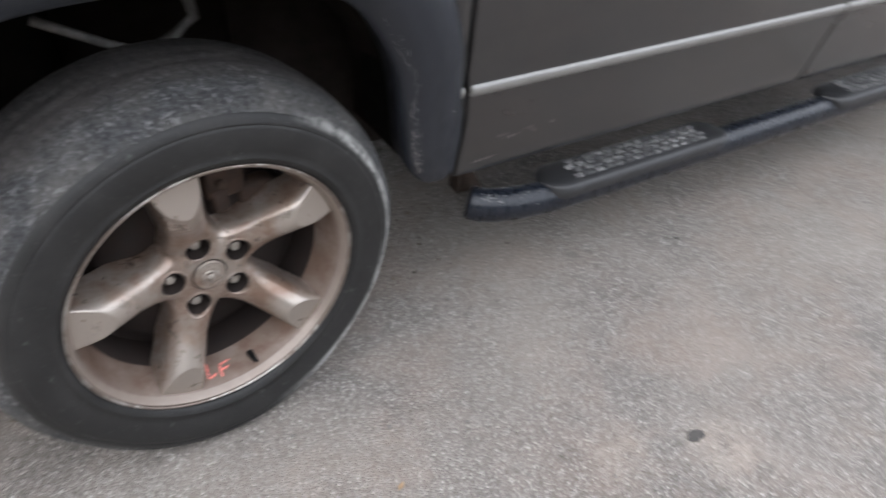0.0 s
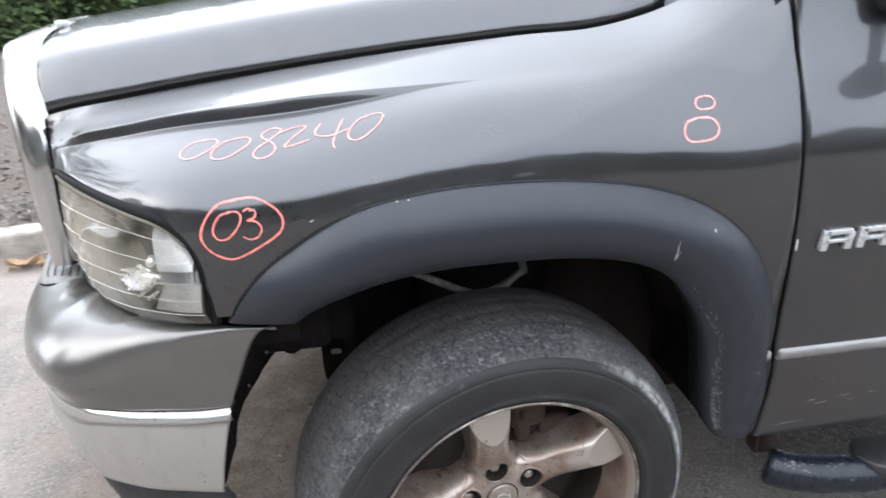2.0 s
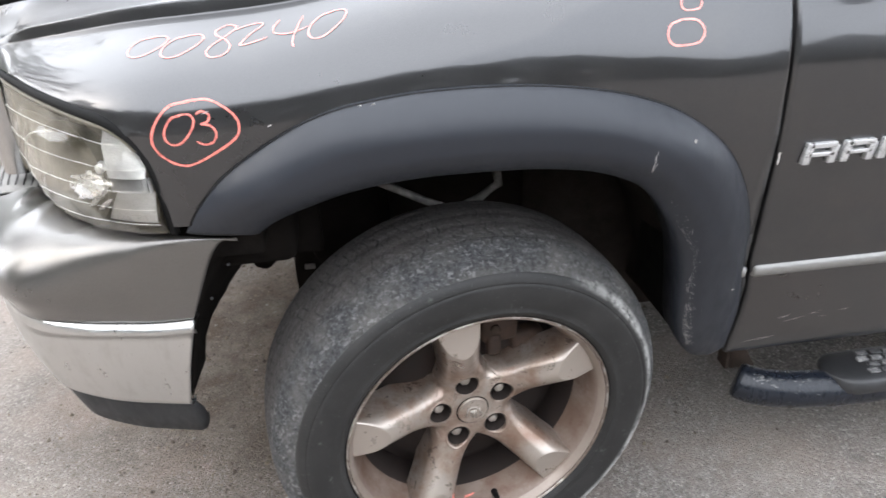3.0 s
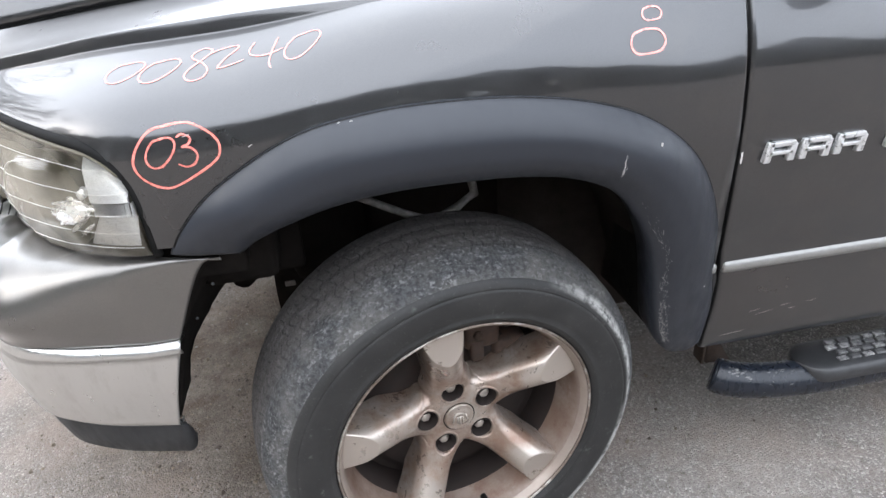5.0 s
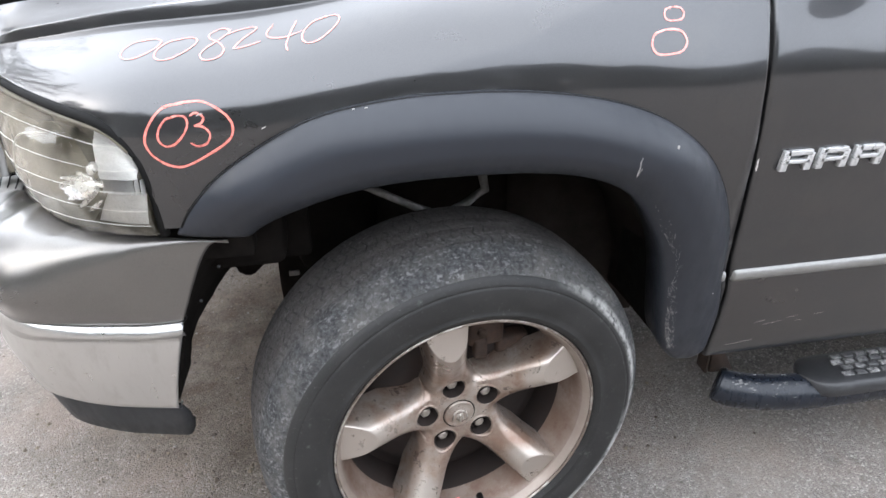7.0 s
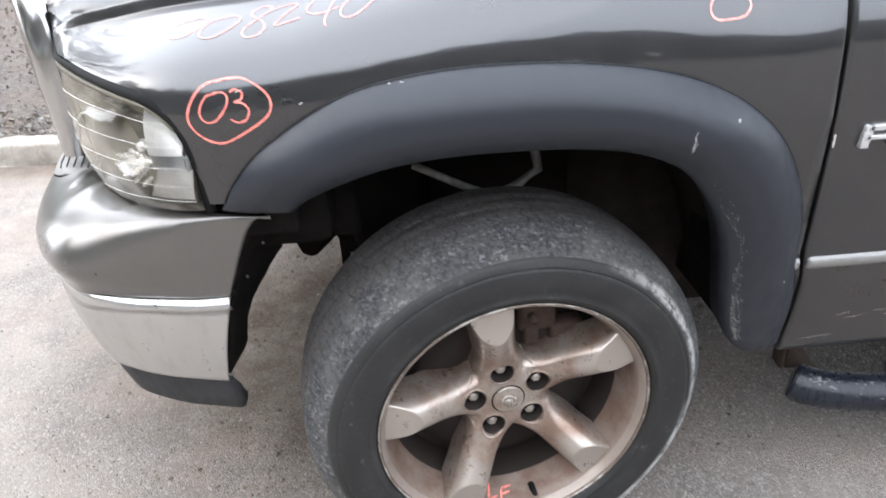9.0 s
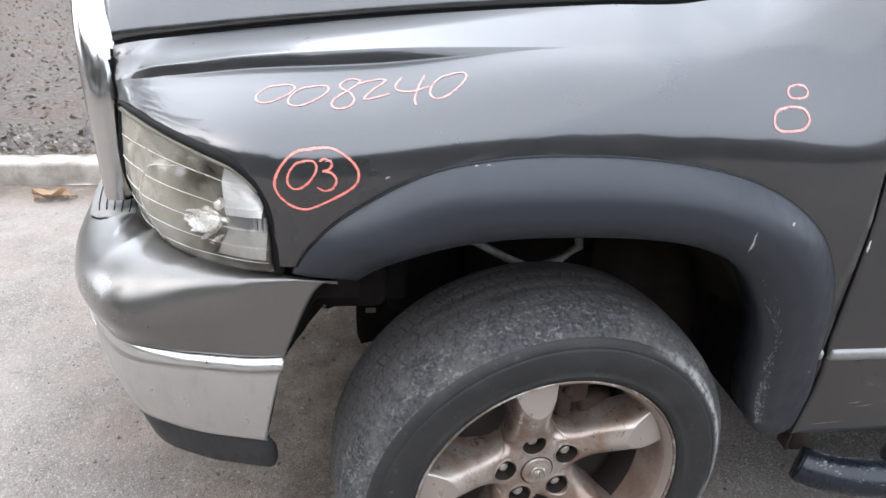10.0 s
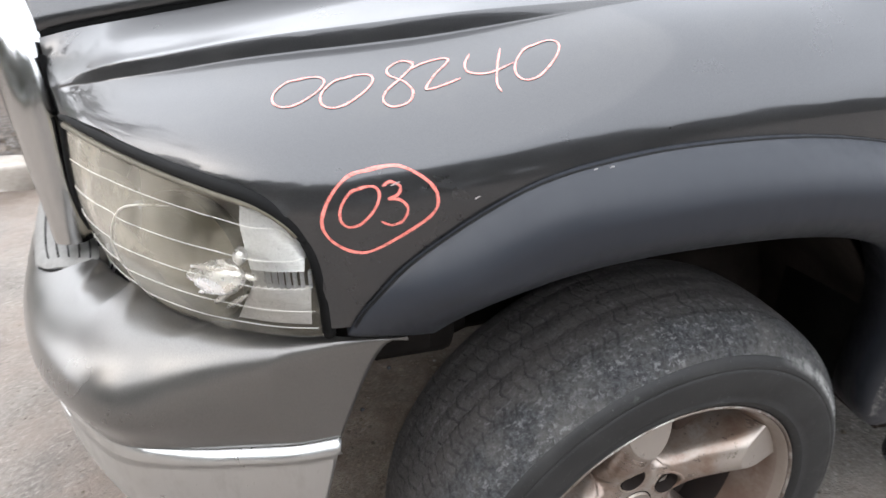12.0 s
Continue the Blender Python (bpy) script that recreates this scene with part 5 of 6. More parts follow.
hook = [(-0.54, 0.76), (-0.50, 0.60), (-0.492, 0.46), (-0.482, 0.432), (-0.466, 0.422), (-0.452, 0.420), (-0.440, 0.426), (-0.418, 0.447), (-0.402, 0.460), (-0.390, 0.474), (-0.382, 0.478), (-0.377, 0.468), (-0.379, 0.386), (-0.377, 0.335), (-0.366, 0.302), (-0.338, 0.31), (-0.25, 0.315), (-0.15, 0.36), (0.1, 0.44), (0.1, 0.76)]
part("splash_shield", plate(hook, 0.60, 0.62), DARK, truck, "dirty black underbody shield with ragged edge")
part("shield_clip", box(-0.352, -0.324, 0.594, 0.600, 0.408, 0.424, 0.002), CAST, truck, "pale grey clip on the shield")
part("spring_tower", join([box(-0.30, -0.12, 0.30, 0.42, 0.58, 0.95, 0.03), tube([(-0.36, 0.42, 0.70), (-0.30, 0.36, 0.735), (-0.2, 0.34, 0.75)], 0.03, 10)]), DARK, truck)
bracket = []
near = [Vector((-0.518, -0.030, 0.535)), Vector((-0.497, -0.036, 0.62))] + [bumper_point(0, v) for v in (0.0, 0.35, 0.68, 1.0)]
deep = [Vector((x, 0.16, z)) for x, z in ((-0.552, 0.450), (-0.537, 0.482), (-0.525, 0.540), (-0.492, 0.602), (-0.458, 0.652), (-0.425, 0.696))]
for t in spread(0, 5, 36):
    p, q = Vector(spline(near, t)) + Vector((-0.003, 0.006, 0)), Vector(spline(deep, t))
    q += Vector((0.001 * math.sin(4 * t) + 0.0006 * math.sin(9 * t), 0, 0))
    bracket.append([p + Vector((-0.014, 0.006, 0)), p, p.lerp(q, 0.33), p.lerp(q, 0.67), q, q + Vector((-0.015, 0.006, 0.004))])
part("bumper_side_bracket", grid(bracket), DARK, truck, "black plastic bumper end bracket", thick=0.003)
# added black blocks that put shade into the gap behind the bumper corner
part("corner_filler", join([box(-0.50, -0.46, -0.012, 0.05, 0.80, 0.885, 0.003), box(-0.475, -0.345, -0.022, 0.06, 0.815, 0.878, 0.005), box(-0.44, -0.30, 0.03, 0.3, 0.76, 0.95, 0.02)]), DARK, truck)
for z in (0.748, 0.81):
    fleck_at = Vector((-0.384 - (0.853 - z) * 0.62 + 0.006, -0.036, z))
    part("bracket_screw", tube([fleck_at, fleck_at + Vector((0, -0.002, 0))], 0.0028, 8), TRIM_BLACK, truck)
part("upper_control_arm", join([tube([(-0.15, 0.2, 0.83), (-0.1, 0.2, 0.802), (-0.049, 0.2, 0.774), (0.0, 0.2, 0.752)], 0.0085, 8), tube([(0.0, 0.2, 0.745), (0.055, 0.2, 0.77), (0.097, 0.2, 0.80), (0.089, 0.2, 0.845)], 0.010, 8)]), CAST, truck, "dusty steel suspension arm")
part("frame_horn", join([box(-0.33, -0.26, 0.13, 0.16, 0.72, 0.9, 0.01), box(-0.78, -0.70, 0.3, 1.6, 0.52, 0.82, 0.02)]), DARK, truck)
part("axle", tube([(0.0, 0.18, 0.39), (0.0, 1.5, 0.39)], 0.045, 14), DARK, truck)


# ---- mirror ----
mirror = new("door_mirror")
mirror.parent = truck
bm = box(0.835, 0.92, -0.32, -0.20, 1.315, 1.40, 0.035)
part("mirror_shell", bm, TRIM_BLACK, mirror, "black plastic door mirror shell")
part("mirror_base", box(0.655, 0.79, -0.012, 0.07, 1.285, 1.40, 0.025), TRIM_BLACK, mirror, "black plastic mirror base")
part("mirror_arm", tube([(0.74, 0.02, 1.36), (0.79, -0.08, 1.37), (0.86, -0.21, 1.372)], [0.022, 0.014, 0.012], 12), TRIM_BLACK, mirror)
cowl_rows = []
for t in spread(0, 1, 8):
    cowl_rows.append([Vector((0.30 + 0.36 * t, y, 1.235 + 0.10 * t + 0.03 * math.sin(math.pi * (y - 0.2) / 1.5))) for y in spread(0.24, 1.66, 14)])
part("cowl_panel", grid(cowl_rows), TRIM_BLACK, truck, "black plastic windscreen cowl", thick=0.004)


# ---- the rest of the truck ----
def opposite(ob, name, parent, label=""):
    """The same panel on the right side."""
    bm = bmesh.new()
    bm.from_mesh(ob.data)
    for v in bm.verts:
        v.co.y = 1.9 - v.co.y
    bmesh.ops.reverse_faces(bm, faces=bm.faces)
    return part(name, bm, ob.data.materials[0], parent, label)


for ob, name in ((fender, "fender"), (flare, "wheel_arch_flare"), (front_door, "front_door"), (rear_door, "rear_door")):
    opposite(ob, name, truck)
for x, y, turn in ((0.012, 1.966, 188.6), (3.57, -0.066, 0.0), (3.57, 1.966, 180.0)):
    other = new("wheel")
    other.parent = truck
    other.matrix_basis = pose(x, y, HUB[2], 0, 0, turn)
    for ob in [c for c in wheel.children if c.name.split(".")[0] in ("tyre", "sidewall", "rim", "rim_lip", "rim_flange", "rim_barrel", "centre_cap", "hub_back")]:
        twin = new(ob.name.split(".")[0], ob.data)
        twin.parent = other
GLASS = simple("dark_window_glass", (0.02, 0.022, 0.022), 0.06, 0, 0.1, 5, 0.0)


def cab_row(x, z, inset):
    """A cross row of the cab from the left to the right side."""
    ys = [inset, inset + 0.04, inset + 0.14] + spread(inset + 0.3, 1.6 - inset, 6) + [1.76 - inset, 1.86 - inset, 1.9 - inset]
    lift = [0.0, 0.025, 0.04] + [0.05] * 6 + [0.04, 0.025, 0.0]
    return [Vector((x, y, z + l)) for y, l in zip(ys, lift)]


part("cab_roof", grid([cab_row(1.08, 1.84, 0.20), cab_row(1.16, 1.88, 0.20), cab_row(1.4, 1.90, 0.19), cab_row(2.2, 1.90, 0.19), cab_row(2.62, 1.87, 0.20), cab_row(2.72, 1.80, 0.20)]), PAINT, truck, thick=0.02)
part("windscreen", grid([cab_row(0.64, 1.37, 0.12), cab_row(0.86, 1.61, 0.16), cab_row(1.08, 1.84, 0.20)]), GLASS, truck, "dark sloping windscreen")
part("rear_window", grid([cab_row(2.72, 1.80, 0.20), cab_row(2.77, 1.40, 0.08)]), GLASS, truck)
for y0, y1 in ((0.06, 0.20), (1.84, 1.70)):
    for x0, x1, t0, t1 in ((0.74, 1.72, 1.14, 1.72), (1.80, 2.70, 1.80, 2.62)):
        part("side_window", grid([[Vector((x0, y0, 1.41)), Vector((x1, y0, 1.41))], [Vector((t0, y1, 1.84)), Vector((t1, y1, 1.84))]]), GLASS, truck, thick=0.006)
    for line in (((0.68, y0 + (0.02 if y0 < 1 else -0.02), 1.41), (0.88, (y0 + y1) / 2, 1.63), (1.10, y1, 1.86)), ((1.76, y0, 1.40), (1.76, y1, 1.86)), ((2.74, y0, 1.40), (2.68, y1, 1.84))):
        part("cab_pillar", tube(line, 0.035, 10), PAINT, truck)
bed_xs = [2.79, 2.83] + spread(2.95, 4.75, 30) + [4.86, 4.90]
for flip in (False, True):
    rows = []
    for x in bed_xs:
        low = 0.46 if abs(x - 3.57) > 0.45 else 0.40 + math.sqrt(max(0.0, 0.45**2 - (x - 3.57) ** 2))
        row = [Vector((x, y, max(z, low))) for z, y in ((0.42, 0.05), (0.6, 0.012), (0.9, -0.033), (1.05, -0.04), (1.2, -0.02), (1.38, 0.0), (1.41, 0.03), (1.41, 0.09), (1.36, 0.10), (0.75, 0.10))]
        rows.append([Vector((p.x, 1.9 - p.y, p.z)) for p in reversed(row)] if flip else row)
    part("bed_side", grid(rows), PAINT, truck)
part("bed_floor", box(2.80, 4.86, 0.10, 1.80, 0.68, 0.74), TRIM_BLACK, truck)
part("bed_front", box(2.79, 2.83, 0.10, 1.80, 0.68, 1.40, 0.01), PAINT, truck)
part("tailgate", box(4.84, 4.90, 0.10, 1.80, 0.66, 1.40, 0.015), PAINT, truck)


# ---- chalk writing ----
GLYPHS = {
    "0": [[(0.62, 0.98), (0.3, 0.9), (0.05, 0.55), (0.02, 0.2), (0.2, 0.0), (0.5, 0.05), (0.85, 0.4), (1.0, 0.75), (0.9, 0.98), (0.6, 1.0), (0.45, 0.93)]],
    "8": [[(0.95, 0.92), (0.6, 1.0), (0.25, 0.85), (0.3, 0.68), (0.65, 0.5), (0.85, 0.25), (0.7, 0.04), (0.3, 0.0), (0.08, 0.15), (0.2, 0.35), (0.6, 0.6), (0.9, 0.85), (0.8, 0.97)]],
    "2": [[(0.0, 0.8), (0.3, 0.95), (0.7, 1.0), (0.8, 0.85), (0.5, 0.45), (0.3, 0.08), (0.35, 0.0), (0.65, 0.05), (1.0, 0.16)]],
    "4": [[(0.15, 1.0), (0.02, 0.75), (0.1, 0.55), (0.5, 0.45), (1.0, 0.55)], [(0.8, 0.98), (0.68, 0.6), (0.6, 0.2), (0.66, 0.0)]],
    "3": [[(0.12, 0.92), (0.4, 1.0), (0.72, 0.88), (0.62, 0.7), (0.3, 0.63), (0.7, 0.58), (0.95, 0.36), (0.75, 0.08), (0.35, 0.0), (0.0, 0.12)]],
    "o": [[(0.4, 1.0), (0.1, 0.85), (0.0, 0.4), (0.15, 0.05), (0.5, 0.0), (0.85, 0.1), (1.0, 0.5), (0.85, 0.92), (0.5, 1.02), (0.25, 0.96)]],
    "ring": [[(0.5, 0.97), (0.25, 0.92), (0.08, 0.7), (0.0, 0.42), (0.06, 0.2), (0.22, 0.03), (0.4, 0.0), (0.7, 0.18), (0.95, 0.4), (1.0, 0.62), (0.9, 0.82), (0.7, 0.97), (0.5, 0.98), (0.38, 0.96)]],
    "L": [[(0.25, 1.0), (0.1, 0.5), (0.0, 0.02), (0.5, 0.08), (0.9, 0.2)]],
    "F": [[(0.3, 1.0), (0.2, 0.5), (0.1, 0.0)], [(0.28, 0.98), (0.6, 1.0), (1.0, 1.08)], [(0.2, 0.5), (0.5, 0.55), (0.8, 0.62)]],
}


def chalk(glyph, place, width, parent, lift=0.0008, label="", material=None):
    """Ribbons along the strokes of a glyph; place(a, b) gives a point of the surface."""
    bms = []
    for stroke in GLYPHS[glyph]:
        n = 9 * (len(stroke) - 1) + 1
        flat = [spline(stroke, (len(stroke) - 1) * i / (n - 1)) for i in range(n)]
        pts = []
        for a, b in flat:
            p = place(a, b)
            normal = (place(a + 0.02, b) - p).cross(place(a, b + 0.02) - p).normalized()
            if normal.y > 0:
                normal = -normal
            pts.append((p + normal * lift, normal))
        rows = []
        for i, (p, normal) in enumerate(pts):
            way = (pts[min(i + 1, n - 1)][0] - pts[max(i - 1, 0)][0]).normalized()
            side = way.cross(normal).normalized()
            w = width * (0.4 + 0.04 * math.sin(i * 0.31) + 0.025 * math.sin(i * 0.9)) * min(1.0, 0.45 + 0.2 * min(i, n - 1 - i))
            rows.append([p + side * w, p + normal * 0.0003, p - side * w])
        bms.append(grid(rows))
    return part("chalk_" + {"ring": "ring", "o": "loop"}.get(glyph, "figure"), join(bms), material or CHALK, parent, label)


def on_side(x, z, w, h, lean=0.0, rise=0.0):
    """A frame on the flat of the fender, lower left corner at x, z."""
    def place(a, b):
        px, pz = x + w * a + lean * b, z + h * b + rise * a
        k = station(px)
        cz = spline(BODY, k)[2]
        if pz <= cz:
            return flank(k, pz)
        lo, hi = 0.0, 1.0
        for _ in range(30):
            mid = (lo + hi) / 2
            lo, hi = (mid, hi) if shoulder(k, mid).z < pz else (lo, mid)
        return shoulder(k, lo)
    return place


def on_shoulder(k0, u0, dk, du):
    return lambda a, b: shoulder(k0 + dk * a, u0 + du * b)


for glyph, k0, u0, dk, du in (("0", 4.57, 0.272, 0.68, 0.13), ("0", 5.20, 0.250, 0.60, 0.135), ("8", 5.86, 0.222, 0.36, 0.205), ("2", 6.16, 0.272, 0.40, 0.135), ("4", 6.60, 0.200, 0.38, 0.20), ("0", 6.98, 0.222, 0.37, 0.158)):
    chalk(glyph, on_shoulder(k0, u0, dk, du), 0.0030, fender, label="hand-drawn pale red chalk figure", material=GLARE_CHALK)
chalk("ring", on_side(-0.466, 0.998, 0.124, 0.092), 0.0043, fender, label="hand-drawn red chalk ring")
chalk("0", on_side(-0.447, 1.030, 0.043, 0.041), 0.0036, fender, label="hand-drawn red chalk figure zero")
chalk("3", on_side(-0.404, 1.027, 0.031, 0.047), 0.0036, fender, label="hand-drawn red chalk figure three")
chalk("o", on_side(0.332, 1.160, 0.034, 0.018), 0.0034, fender, label="small red chalk loop", material=GLARE_CHALK)
chalk("o", on_side(0.305, 1.114, 0.061, 0.034), 0.0042, fender, label="larger red chalk loop", material=GLARE_CHALK)


def on_barrel(angle, turn, w, dw):
    def place(a, b):
        t, ww = radians(angle + turn * a), w + dw * b
        r = knots([(0.013, 0.257), (0.022, 0.2545), (0.04, 0.249), (0.07, 0.242), (0.1, 0.235)], ww) - 0.0006
        return Vector((r * math.cos(t), ww, r * math.sin(t)))
    return place


chalk("L", on_barrel(-102.5, 5.0, 0.034, 0.036), 0.0055, wheel, 0.0, "hand-drawn red chalk letter L")
chalk("F", on_barrel(-97.5, 7.5, 0.028, 0.029), 0.0055, wheel, 0.0, "hand-drawn red chalk letter F")


# ---- chips and scuffs ----
GRIT = simple("grey_scraped_plastic", (0.2, 0.195, 0.19), 0.8, 0, 0.5, 300)
CHIP = simple("bare_pale_chip", (0.5, 0.48, 0.46), 0.7, 0, 0.2, 200)


def fleck(name, centre, across, along, parent, seed, material=None):
    """A small ragged patch just proud of the surface; across and along are its half axes."""
    rng = random.Random(seed)
    bm = bmesh.new()
    bm.faces.new([bm.verts.new(centre + across * (rng.uniform(0.6, 1.1) * math.cos(a)) + along * (rng.uniform(0.6, 1.1) * math.sin(a))) for a in spread(0, 5.6, 9)])
    return part(name, bm, material or CHIP, parent)


def on_flare(k, v):
    p = flare_point(k, v)
    return p + (flare_point(k + 0.05, v) - p).cross(flare_point(k, v + 0.02) - p).normalized() * 0.0025 * (1 if ((flare_point(k + 0.05, v) - p).cross(flare_point(k, v + 0.02) - p)).y < 0 else -1)


fleck("paint_chip", on_flare(8.22, 0.22), Vector((0.003, 0, 0.001)), Vector((0, 0, 0.006)), flare, 1)
for k0, v0, k1, v1, w in ((7.60, 0.50, 7.66, 0.66, 0.0007), (7.64, 0.60, 7.74, 0.80, 0.0010), (7.70, 0.64, 7.73, 0.76, 0.0006)):
    line = [on_flare(k0 + (k1 - k0) * t + 0.008 * math.sin(9 * t), v0 + (v1 - v0) * t) for t in spread(0, 1, 10)]
    part("scratch", grid([[p + Vector((-w * math.sin(math.pi * (0.08 + 0.84 * t)), 0, 0)), p + Vector((w * 0.6 * math.sin(math.pi * (0.08 + 0.84 * t)), 0, 0))] for p, t in zip(line, spread(0, 1, 10))]), CHIP, flare)
for k, v in ((3.6, 0.02), (3.75, 0.03), (12.2, 0.25)):
    fleck("paint_chip", on_flare(k, v), Vector((0.003, 0, 0.0005)), Vector((0, 0, 0.0014)), flare, int(k * 10))


def lip_grit():
    """Pale stone chips along the rear lip of the flare."""
    rng = random.Random(21)
    bm = bmesh.new()
    for _ in range(520):
        k = 8.6 + 5.4 * rng.random() ** 0.55
        v = min(0.985, 0.985 - abs(rng.gauss(0, 0.055)) - (0.10 * rng.random() if rng.random() < 0.2 else 0))
        if noise.noise((k * 1.7, v * 14, 0.3)) < -0.12:
            continue
        c = on_flare(k, v)
        along, down = (on_flare(k + 0.05, v) - c).normalized(), (on_flare(k, v + 0.02) - c).normalized()
        along = (along + down * rng.uniform(-0.5, 0.5)).normalized()
        w, h = rng.uniform(0.0002, 0.0009), rng.uniform(0.0006, 0.0035) * (1 if rng.random() > 0.12 else 3)
        bm.faces.new([bm.verts.new(c + down * (dx * w) + along * (dz * h)) for dx, dz in ((-1, -0.6), (0.4, -1), (1, 0.3), (-0.2, 1))])
    return part("stone_chips", bm, GRIT, flare, "pale stone chips along the flare lip")


tagged(lip_grit(), kind="stuff")
for k, v, l in ((5.95, 0.02, 0.006), (7.6, 0.004, 0.005), (6.6, 0.0, 0.004)):
    p = shoulder(k, v)
    fleck("paint_chip", p + Vector((0, -0.0012, 0.0)), Vector((l, 0, 0.002)), Vector((0, 0, 0.0012)), fender, int(k * 7))
for z in (0.905, 0.915):
    fleck("paint_chip", Vector((door_front(z) + 0.0085, knots(DOOR_SECTION, z) - 0.0008, z)), Vector((0.0022, 0, 0)), Vector((0, 0, 0.008)), front_door, int(z * 1000))


# ---- ground and surroundings ----
def build_ground():
    rows = [[Vector((x, y, 0)) for x in (-120, -40, -12, -6, -3, -1.5, 0, 1.5, 3, 6, 12, 40, 120)] for y in (-120, -40, -12, -6, -3, -1, 0, 1, 2.67)]
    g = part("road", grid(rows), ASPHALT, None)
    return tagged(g, "pale worn asphalt road with fine gravel", "road", kind="structure")


build_ground()
verge = []
for y in (2.80, 2.86, 2.9, 3.2, 3.8, 4.6, 6, 8, 10, 12, 16, 30, 120):
    verge.append([Vector((x, y, 0.105 + 0.02 * noise.noise((x * 0.8, y * 0.8, 3.1)) + (0.04 if y > 3 else 0))) for x in spread(-60, 30, 120)])
tagged(part("ground", grid(verge), LITTER), "brown gravel and leaf litter verge", "ground", kind="structure")
kerb = tagged(new("kerb"), "weathered grey concrete kerb along the road", "kerb", kind="structure")
for i in range(26):
    x = -16 + i * 0.95
    bm = box(x, x + 0.94, 2.665, 2.835, -0.05, 0.125, 0.018)
    bmesh.ops.subdivide_edges(bm, edges=[e for e in bm.edges if abs(e.verts[0].co.x - e.verts[1].co.x) > 0.5], cuts=24)
    for v in bm.verts:
        v.co.y += 0.022 * noise.noise((v.co.x * 5, v.co.y, i)) + 0.008 * noise.noise((v.co.x * 17, v.co.z * 9, i))
        v.co.z += 0.012 * noise.noise((v.co.x * 4, i * 2.0, v.co.z)) + 0.007 * noise.noise((v.co.x * 13, i * 3.0, v.co.y * 5))
    part("kerb_stone", bm, CONCRETE, kerb)


def blades(name, count, spot, size, material, label, category, seed):
    """Many small tilted leaf quads in one mesh."""
    rng = random.Random(seed)
    verts, faces = [], []
    for _ in range(count):
        c, s = Vector(spot(rng)), size * rng.uniform(0.6, 1.4)
        turn = Euler((rng.uniform(0, 6.3), rng.uniform(-1.0, 1.0), rng.uniform(0, 6.3))).to_matrix()
        n = len(verts)
        verts += [c + turn @ Vector(p) for p in ((-s, 0, 0), (-0.2 * s, 0.5 * s, 0.15 * s), (s, 0, 0), (-0.2 * s, -0.5 * s, 0.15 * s))]
        faces += [(n, n + 3, n + 2, n + 1)]
    me = bpy.data.meshes.new(name)
    me.from_pydata(verts, [], faces)
    me.materials.append(material)
    return tagged(new(name, me), label, category, kind="stuff")


def hedge_spot(rng):
    x, z = rng.uniform(-20, 10), 0.12 + 4.2 * rng.random() ** 1.5
    return x, 12.9 + 0.5 * math.sin(x * 1.3) + 0.35 * math.sin(x * 3.7 + z * 2) + rng.uniform(0, 0.5) + 0.1 * z, z


blades("hedge", 60000, hedge_spot, 0.085, BLADE, "dark green ivy hedge beyond the verge", "hedge", 3)
hb = part("backdrop", box(-21, 11, 14.2, 14.6, 0.0, 3.9), simple("dark_hedge_heart", (0.012, 0.014, 0.008), 0.9))
tagged(hb, "dark inside of the hedge", "hedge", kind="structure")


def litter_spot(rng):
    y = 2.8 + 9.0 * rng.random() ** 1.6
    return rng.uniform(-7, 0.5) - 0.35 * (y - 2.8), y, 0.135 + rng.uniform(0, 0.03)


blades("leaf_litter", 9000, litter_spot, 0.022, leaf_material("brown_litter", (0.08, 0.062, 0.048), (0.23, 0.185, 0.145)), "brown fallen leaves on the verge", "leaf litter", 5)


def pebbles(name, count, spot, size, material, label, category, seed):
    rng = random.Random(seed)
    verts, faces = [], []
    shape = [(1, 0, 0), (-1, 0, 0), (0, 1, 0), (0, -1, 0), (0, 0, 1), (0, 0, -1)]
    tris = [(0, 2, 4), (2, 1, 4), (1, 3, 4), (3, 0, 4), (2, 0, 5), (1, 2, 5), (3, 1, 5), (0, 3, 5)]
    for _ in range(count):
        c, s = Vector(spot(rng)), size * rng.uniform(0.4, 1.3) * (1 + 1.5 * (rng.random() > 0.95))
        turn = Euler((rng.uniform(0, 6), rng.uniform(0, 6), rng.uniform(0, 6))).to_matrix()
        n = len(verts)
        verts += [c + turn @ (Vector(p) * s * rng.uniform(0.6, 1.2)) for p in shape]
        faces += [tuple(n + i for i in t) for t in tris]
    me = bpy.data.meshes.new(name)
    me.from_pydata(verts, [], faces)
    me.materials.append(material)
    return tagged(new(name, me), label, category, kind="stuff")


pebbles("gravel", 14000, lambda r: (r.uniform(-3.2, 3.2), r.uniform(-1.2, 2.5), 0.0005), 0.0022, STONES, "loose fine gravel grains on the asphalt", "gravel", 8)
pebbles("grit", 16000, lambda r: (r.gauss(-0.25, 0.4), 0.95 + r.uniform(-0.8, 0.8), 0.0005), 0.0032, leaf_material("brown_grit", (0.06, 0.045, 0.032), (0.2, 0.16, 0.12)), "brown dirt and grit on the asphalt under the truck", "grit", 12)
pebbles("verge_gravel", 15000, lambda r: (r.uniform(-7, 0), 2.8 + 5 * r.random() ** 1.5, 0.14), 0.008, STONES, "loose gravel on the verge", "gravel", 9)


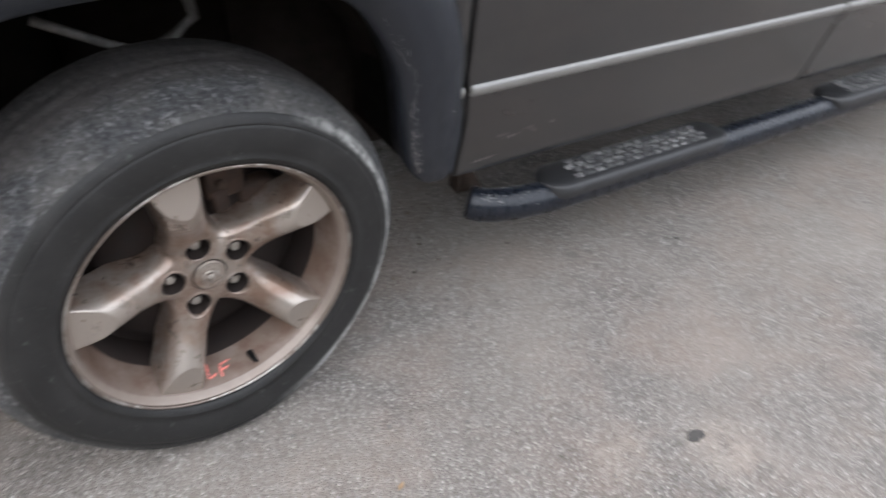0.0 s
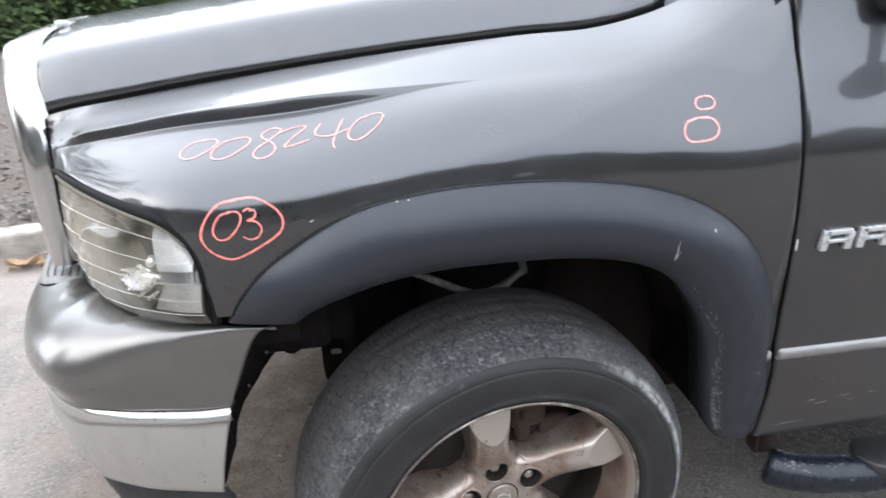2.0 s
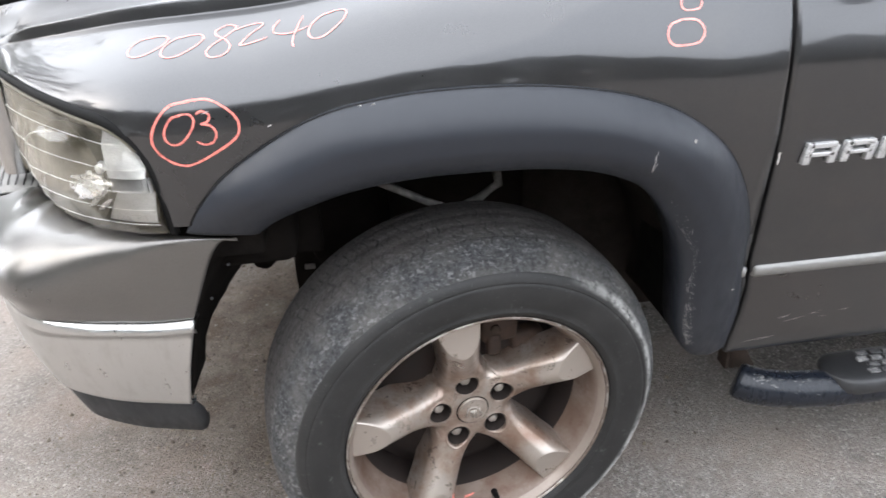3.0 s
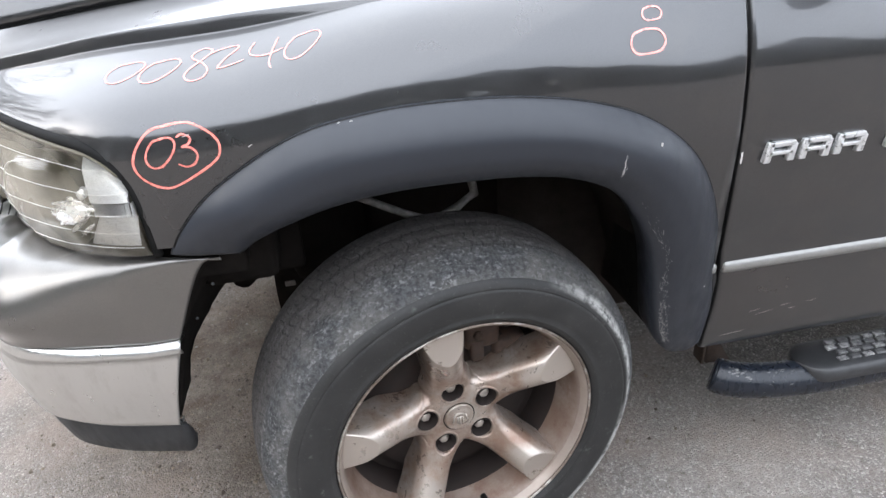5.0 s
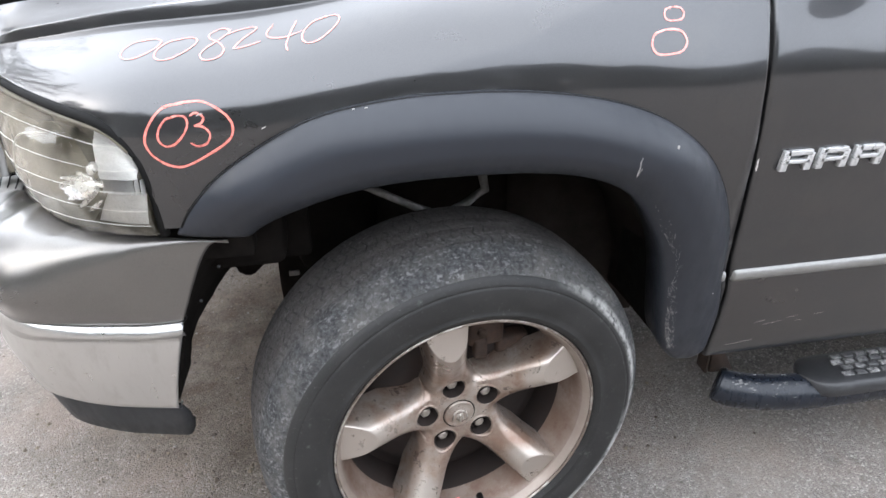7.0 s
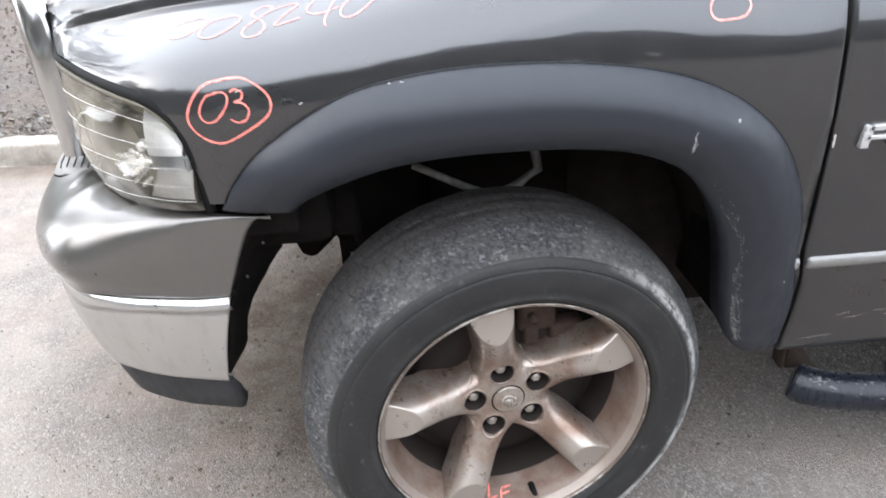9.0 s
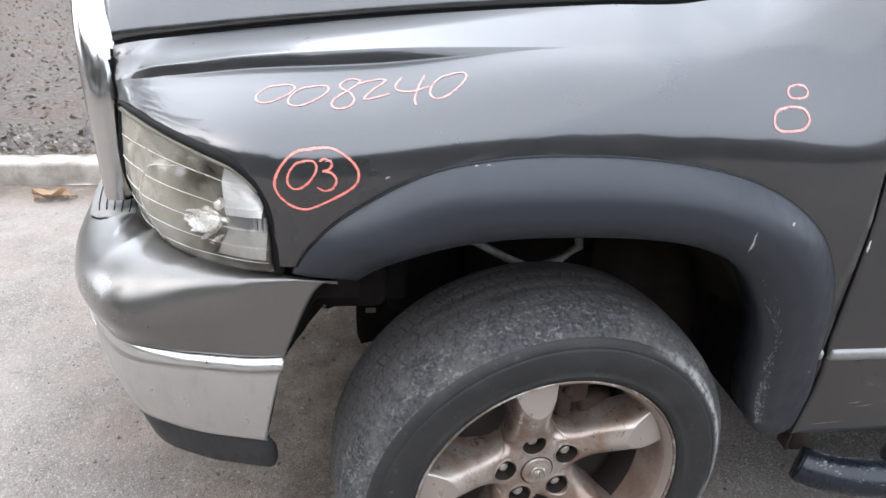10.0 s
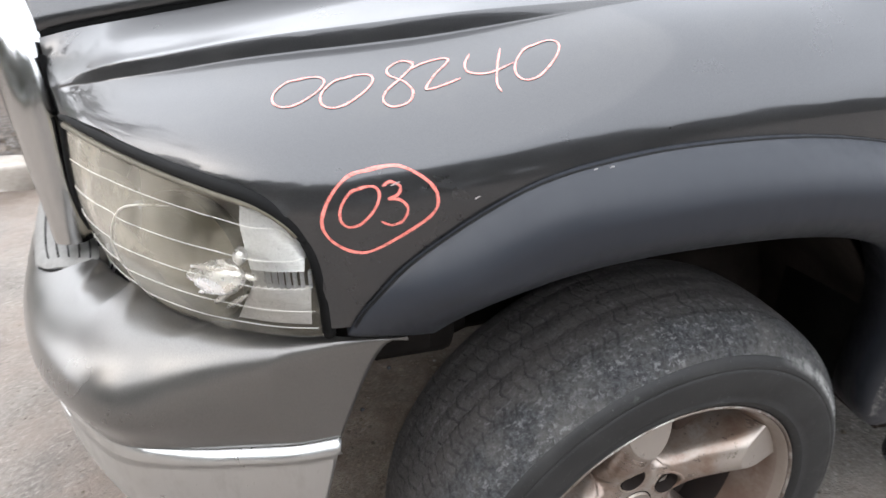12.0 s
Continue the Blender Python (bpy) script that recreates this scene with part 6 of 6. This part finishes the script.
def fallen_leaf(x, y, z, size, turn, seed):
    rng = random.Random(seed)
    rows = []
    for t in spread(0, 1, 9):
        w = math.sin(math.pi * t ** 0.8) * (0.75 + 0.35 * rng.random())
        rows.append([Vector(((t - 0.5) * 2, s * w * 0.55, 0.42 * abs(s) ** 1.5 + 0.22 * math.sin(t * 5 + seed) + 0.12 * rng.random() + 0.24)) * size for s in (-1, -0.5, 0, 0.5, 1)])
    leaf = part("fallen_leaf", grid(rows), DRY, None)
    leaf.matrix_basis = pose(x, y, z, 0, 0, turn)
    return tagged(leaf, "curled dry orange-brown leaf by the kerb", "leaf", group="fallen leaves")


for i, (x, y, s, a) in enumerate(((-2.03, 2.45, 0.075, 12), (-1.96, 2.47, 0.045, 110), (-2.08, 2.45, 0.036, 70), (-2.02, 2.50, 0.03, 160), (-1.92, 2.46, 0.026, 40), (0.231, -0.372, 0.012, 40))):
    fallen_leaf(x, y, 0.003, s, a, i + 2)


def oil_spot(x, y, r, seed):
    rng = random.Random(seed)
    bm = bmesh.new()
    bm.faces.new([bm.verts.new((x + r * (0.7 + 0.5 * rng.random()) * math.cos(a), y + 0.7 * r * (0.7 + 0.5 * rng.random()) * math.sin(a), 0.004)) for a in spread(0, 6.0, 16)])
    ob = part("road_stain", bm, STAIN, None)
    return tagged(ob, "small dark stain on the asphalt", "stain", group="road stains")


STAIN = simple("dark_road_stain", (0.055, 0.05, 0.046), 0.8, 0, 0.4, 80, 0.5)
for i, (x, y, r) in enumerate(((0.885, -0.572, 0.022), (-0.545, 0.083, 0.019), (1.36, -0.03, 0.009))):
    oil_spot(x, y, r, i)


# trees across the road, behind the camera: seen only as the dark band that the paint mirrors
def tree_row():
    rng = random.Random(4)
    verts, faces = [], []
    for _ in range(45000):
        a = rng.uniform(-1.75, 1.3)
        top = 9.4 - 5.0 * ease(a / 0.6) + 1.2 * math.sin(a * 6) + 0.8 * math.sin(a * 19 + 1) + 0.5 * math.sin(a * 47)
        z = top * rng.random() ** 0.75
        d = 18 + rng.uniform(-1.2, 1.2)
        c, s = Vector((d * math.sin(a), -d * math.cos(a), z)), rng.uniform(0.12, 0.34)
        turn = Euler((rng.uniform(0, 6), rng.uniform(0, 6), rng.uniform(0, 6))).to_matrix()
        n = len(verts)
        verts += [c + turn @ Vector(p) for p in ((-s, 0, 0), (0, s * 0.6, 0), (s, 0, 0), (0, -s * 0.6, 0))]
        faces.append((n, n + 1, n + 2, n + 3))
    me = bpy.data.meshes.new("trees")
    me.from_pydata(verts, [], faces)
    me.materials.append(TREES)
    return tagged(new("tree_row", me), "row of dark trees across the road", "trees", kind="stuff")


tree_row()


# a bare tree on the verge ahead of the truck, which the nose of the fender mirrors
def stem(bm, path, r0, r1, sides=5):
    """A tapered stem along a path, in the given mesh."""
    rings = []
    for i, p in enumerate(path):
        way = (path[min(i + 1, len(path) - 1)] - path[max(i - 1, 0)]).normalized()
        u = way.cross(Vector((0.3, 0.9, 0.1))).normalized()
        w, r = way.cross(u), r0 + (r1 - r0) * i / (len(path) - 1)
        rings.append([bm.verts.new(p + (u * math.cos(a) + w * math.sin(a)) * r) for a in (2 * math.pi * j / sides for j in range(sides))])
    for a, b in zip(rings, rings[1:]):
        for j in range(sides):
            bm.faces.new((a[j], a[(j + 1) % sides], b[(j + 1) % sides], b[j]))


def grow(bm, rng, start, way, length, radius, depth):
    """A crooked branch, and from it thinner ones."""
    path = [start]
    for _ in range(4):
        way = (way + Vector((rng.gauss(0, 0.16), rng.gauss(0, 0.16), rng.gauss(0.05, 0.12)))).normalized()
        path.append(path[-1] + way * length / 4)
    stem(bm, path, radius, radius * 0.45, 6 if depth > 2 else 4)
    if depth:
        for _ in range(5 if depth > 1 else 6):
            at = rng.randint(1, 4)
            out = (way + Vector((rng.gauss(0, 0.6), rng.gauss(0, 0.6), rng.gauss(0.15, 0.35)))).normalized()
            grow(bm, rng, path[at], out, length * rng.uniform(0.45, 0.65), radius * 0.5, depth - 1)


def bare_tree(x, y, seed):
    rng = random.Random(seed)
    tree = tagged(new("bare_tree"), "bare leafless tree with grey-brown bark on the verge", "tree")
    tree.matrix_basis = pose(x, y, 0.10)
    bark = simple("grey_brown_bark", (0.085, 0.072, 0.06), 0.9, 0, 0.4, 12, 0.6, gloss=0.2)
    trunk = [Vector((0.10 * math.sin(z * 0.9), 0.08 * math.sin(z * 1.3 + 1), z)) for z in spread(-0.15, 3.4, 8)]
    bm = bmesh.new()
    stem(bm, trunk, 0.19, 0.11, 12)
    part("trunk", bm, bark, tree)
    for i in range(7):
        bm, a = bmesh.new(), i * 2.4
        grow(bm, rng, trunk[4 + i // 2] if i < 6 else trunk[-1], Vector((math.cos(a), math.sin(a), 1.3 if i < 6 else 6)).normalized(), 2.6, 0.085, 3)
        part("limb", bm, bark, tree, "bare limb with fine twigs")
    return tree


bare_tree(-7.9, 5.0, 21)
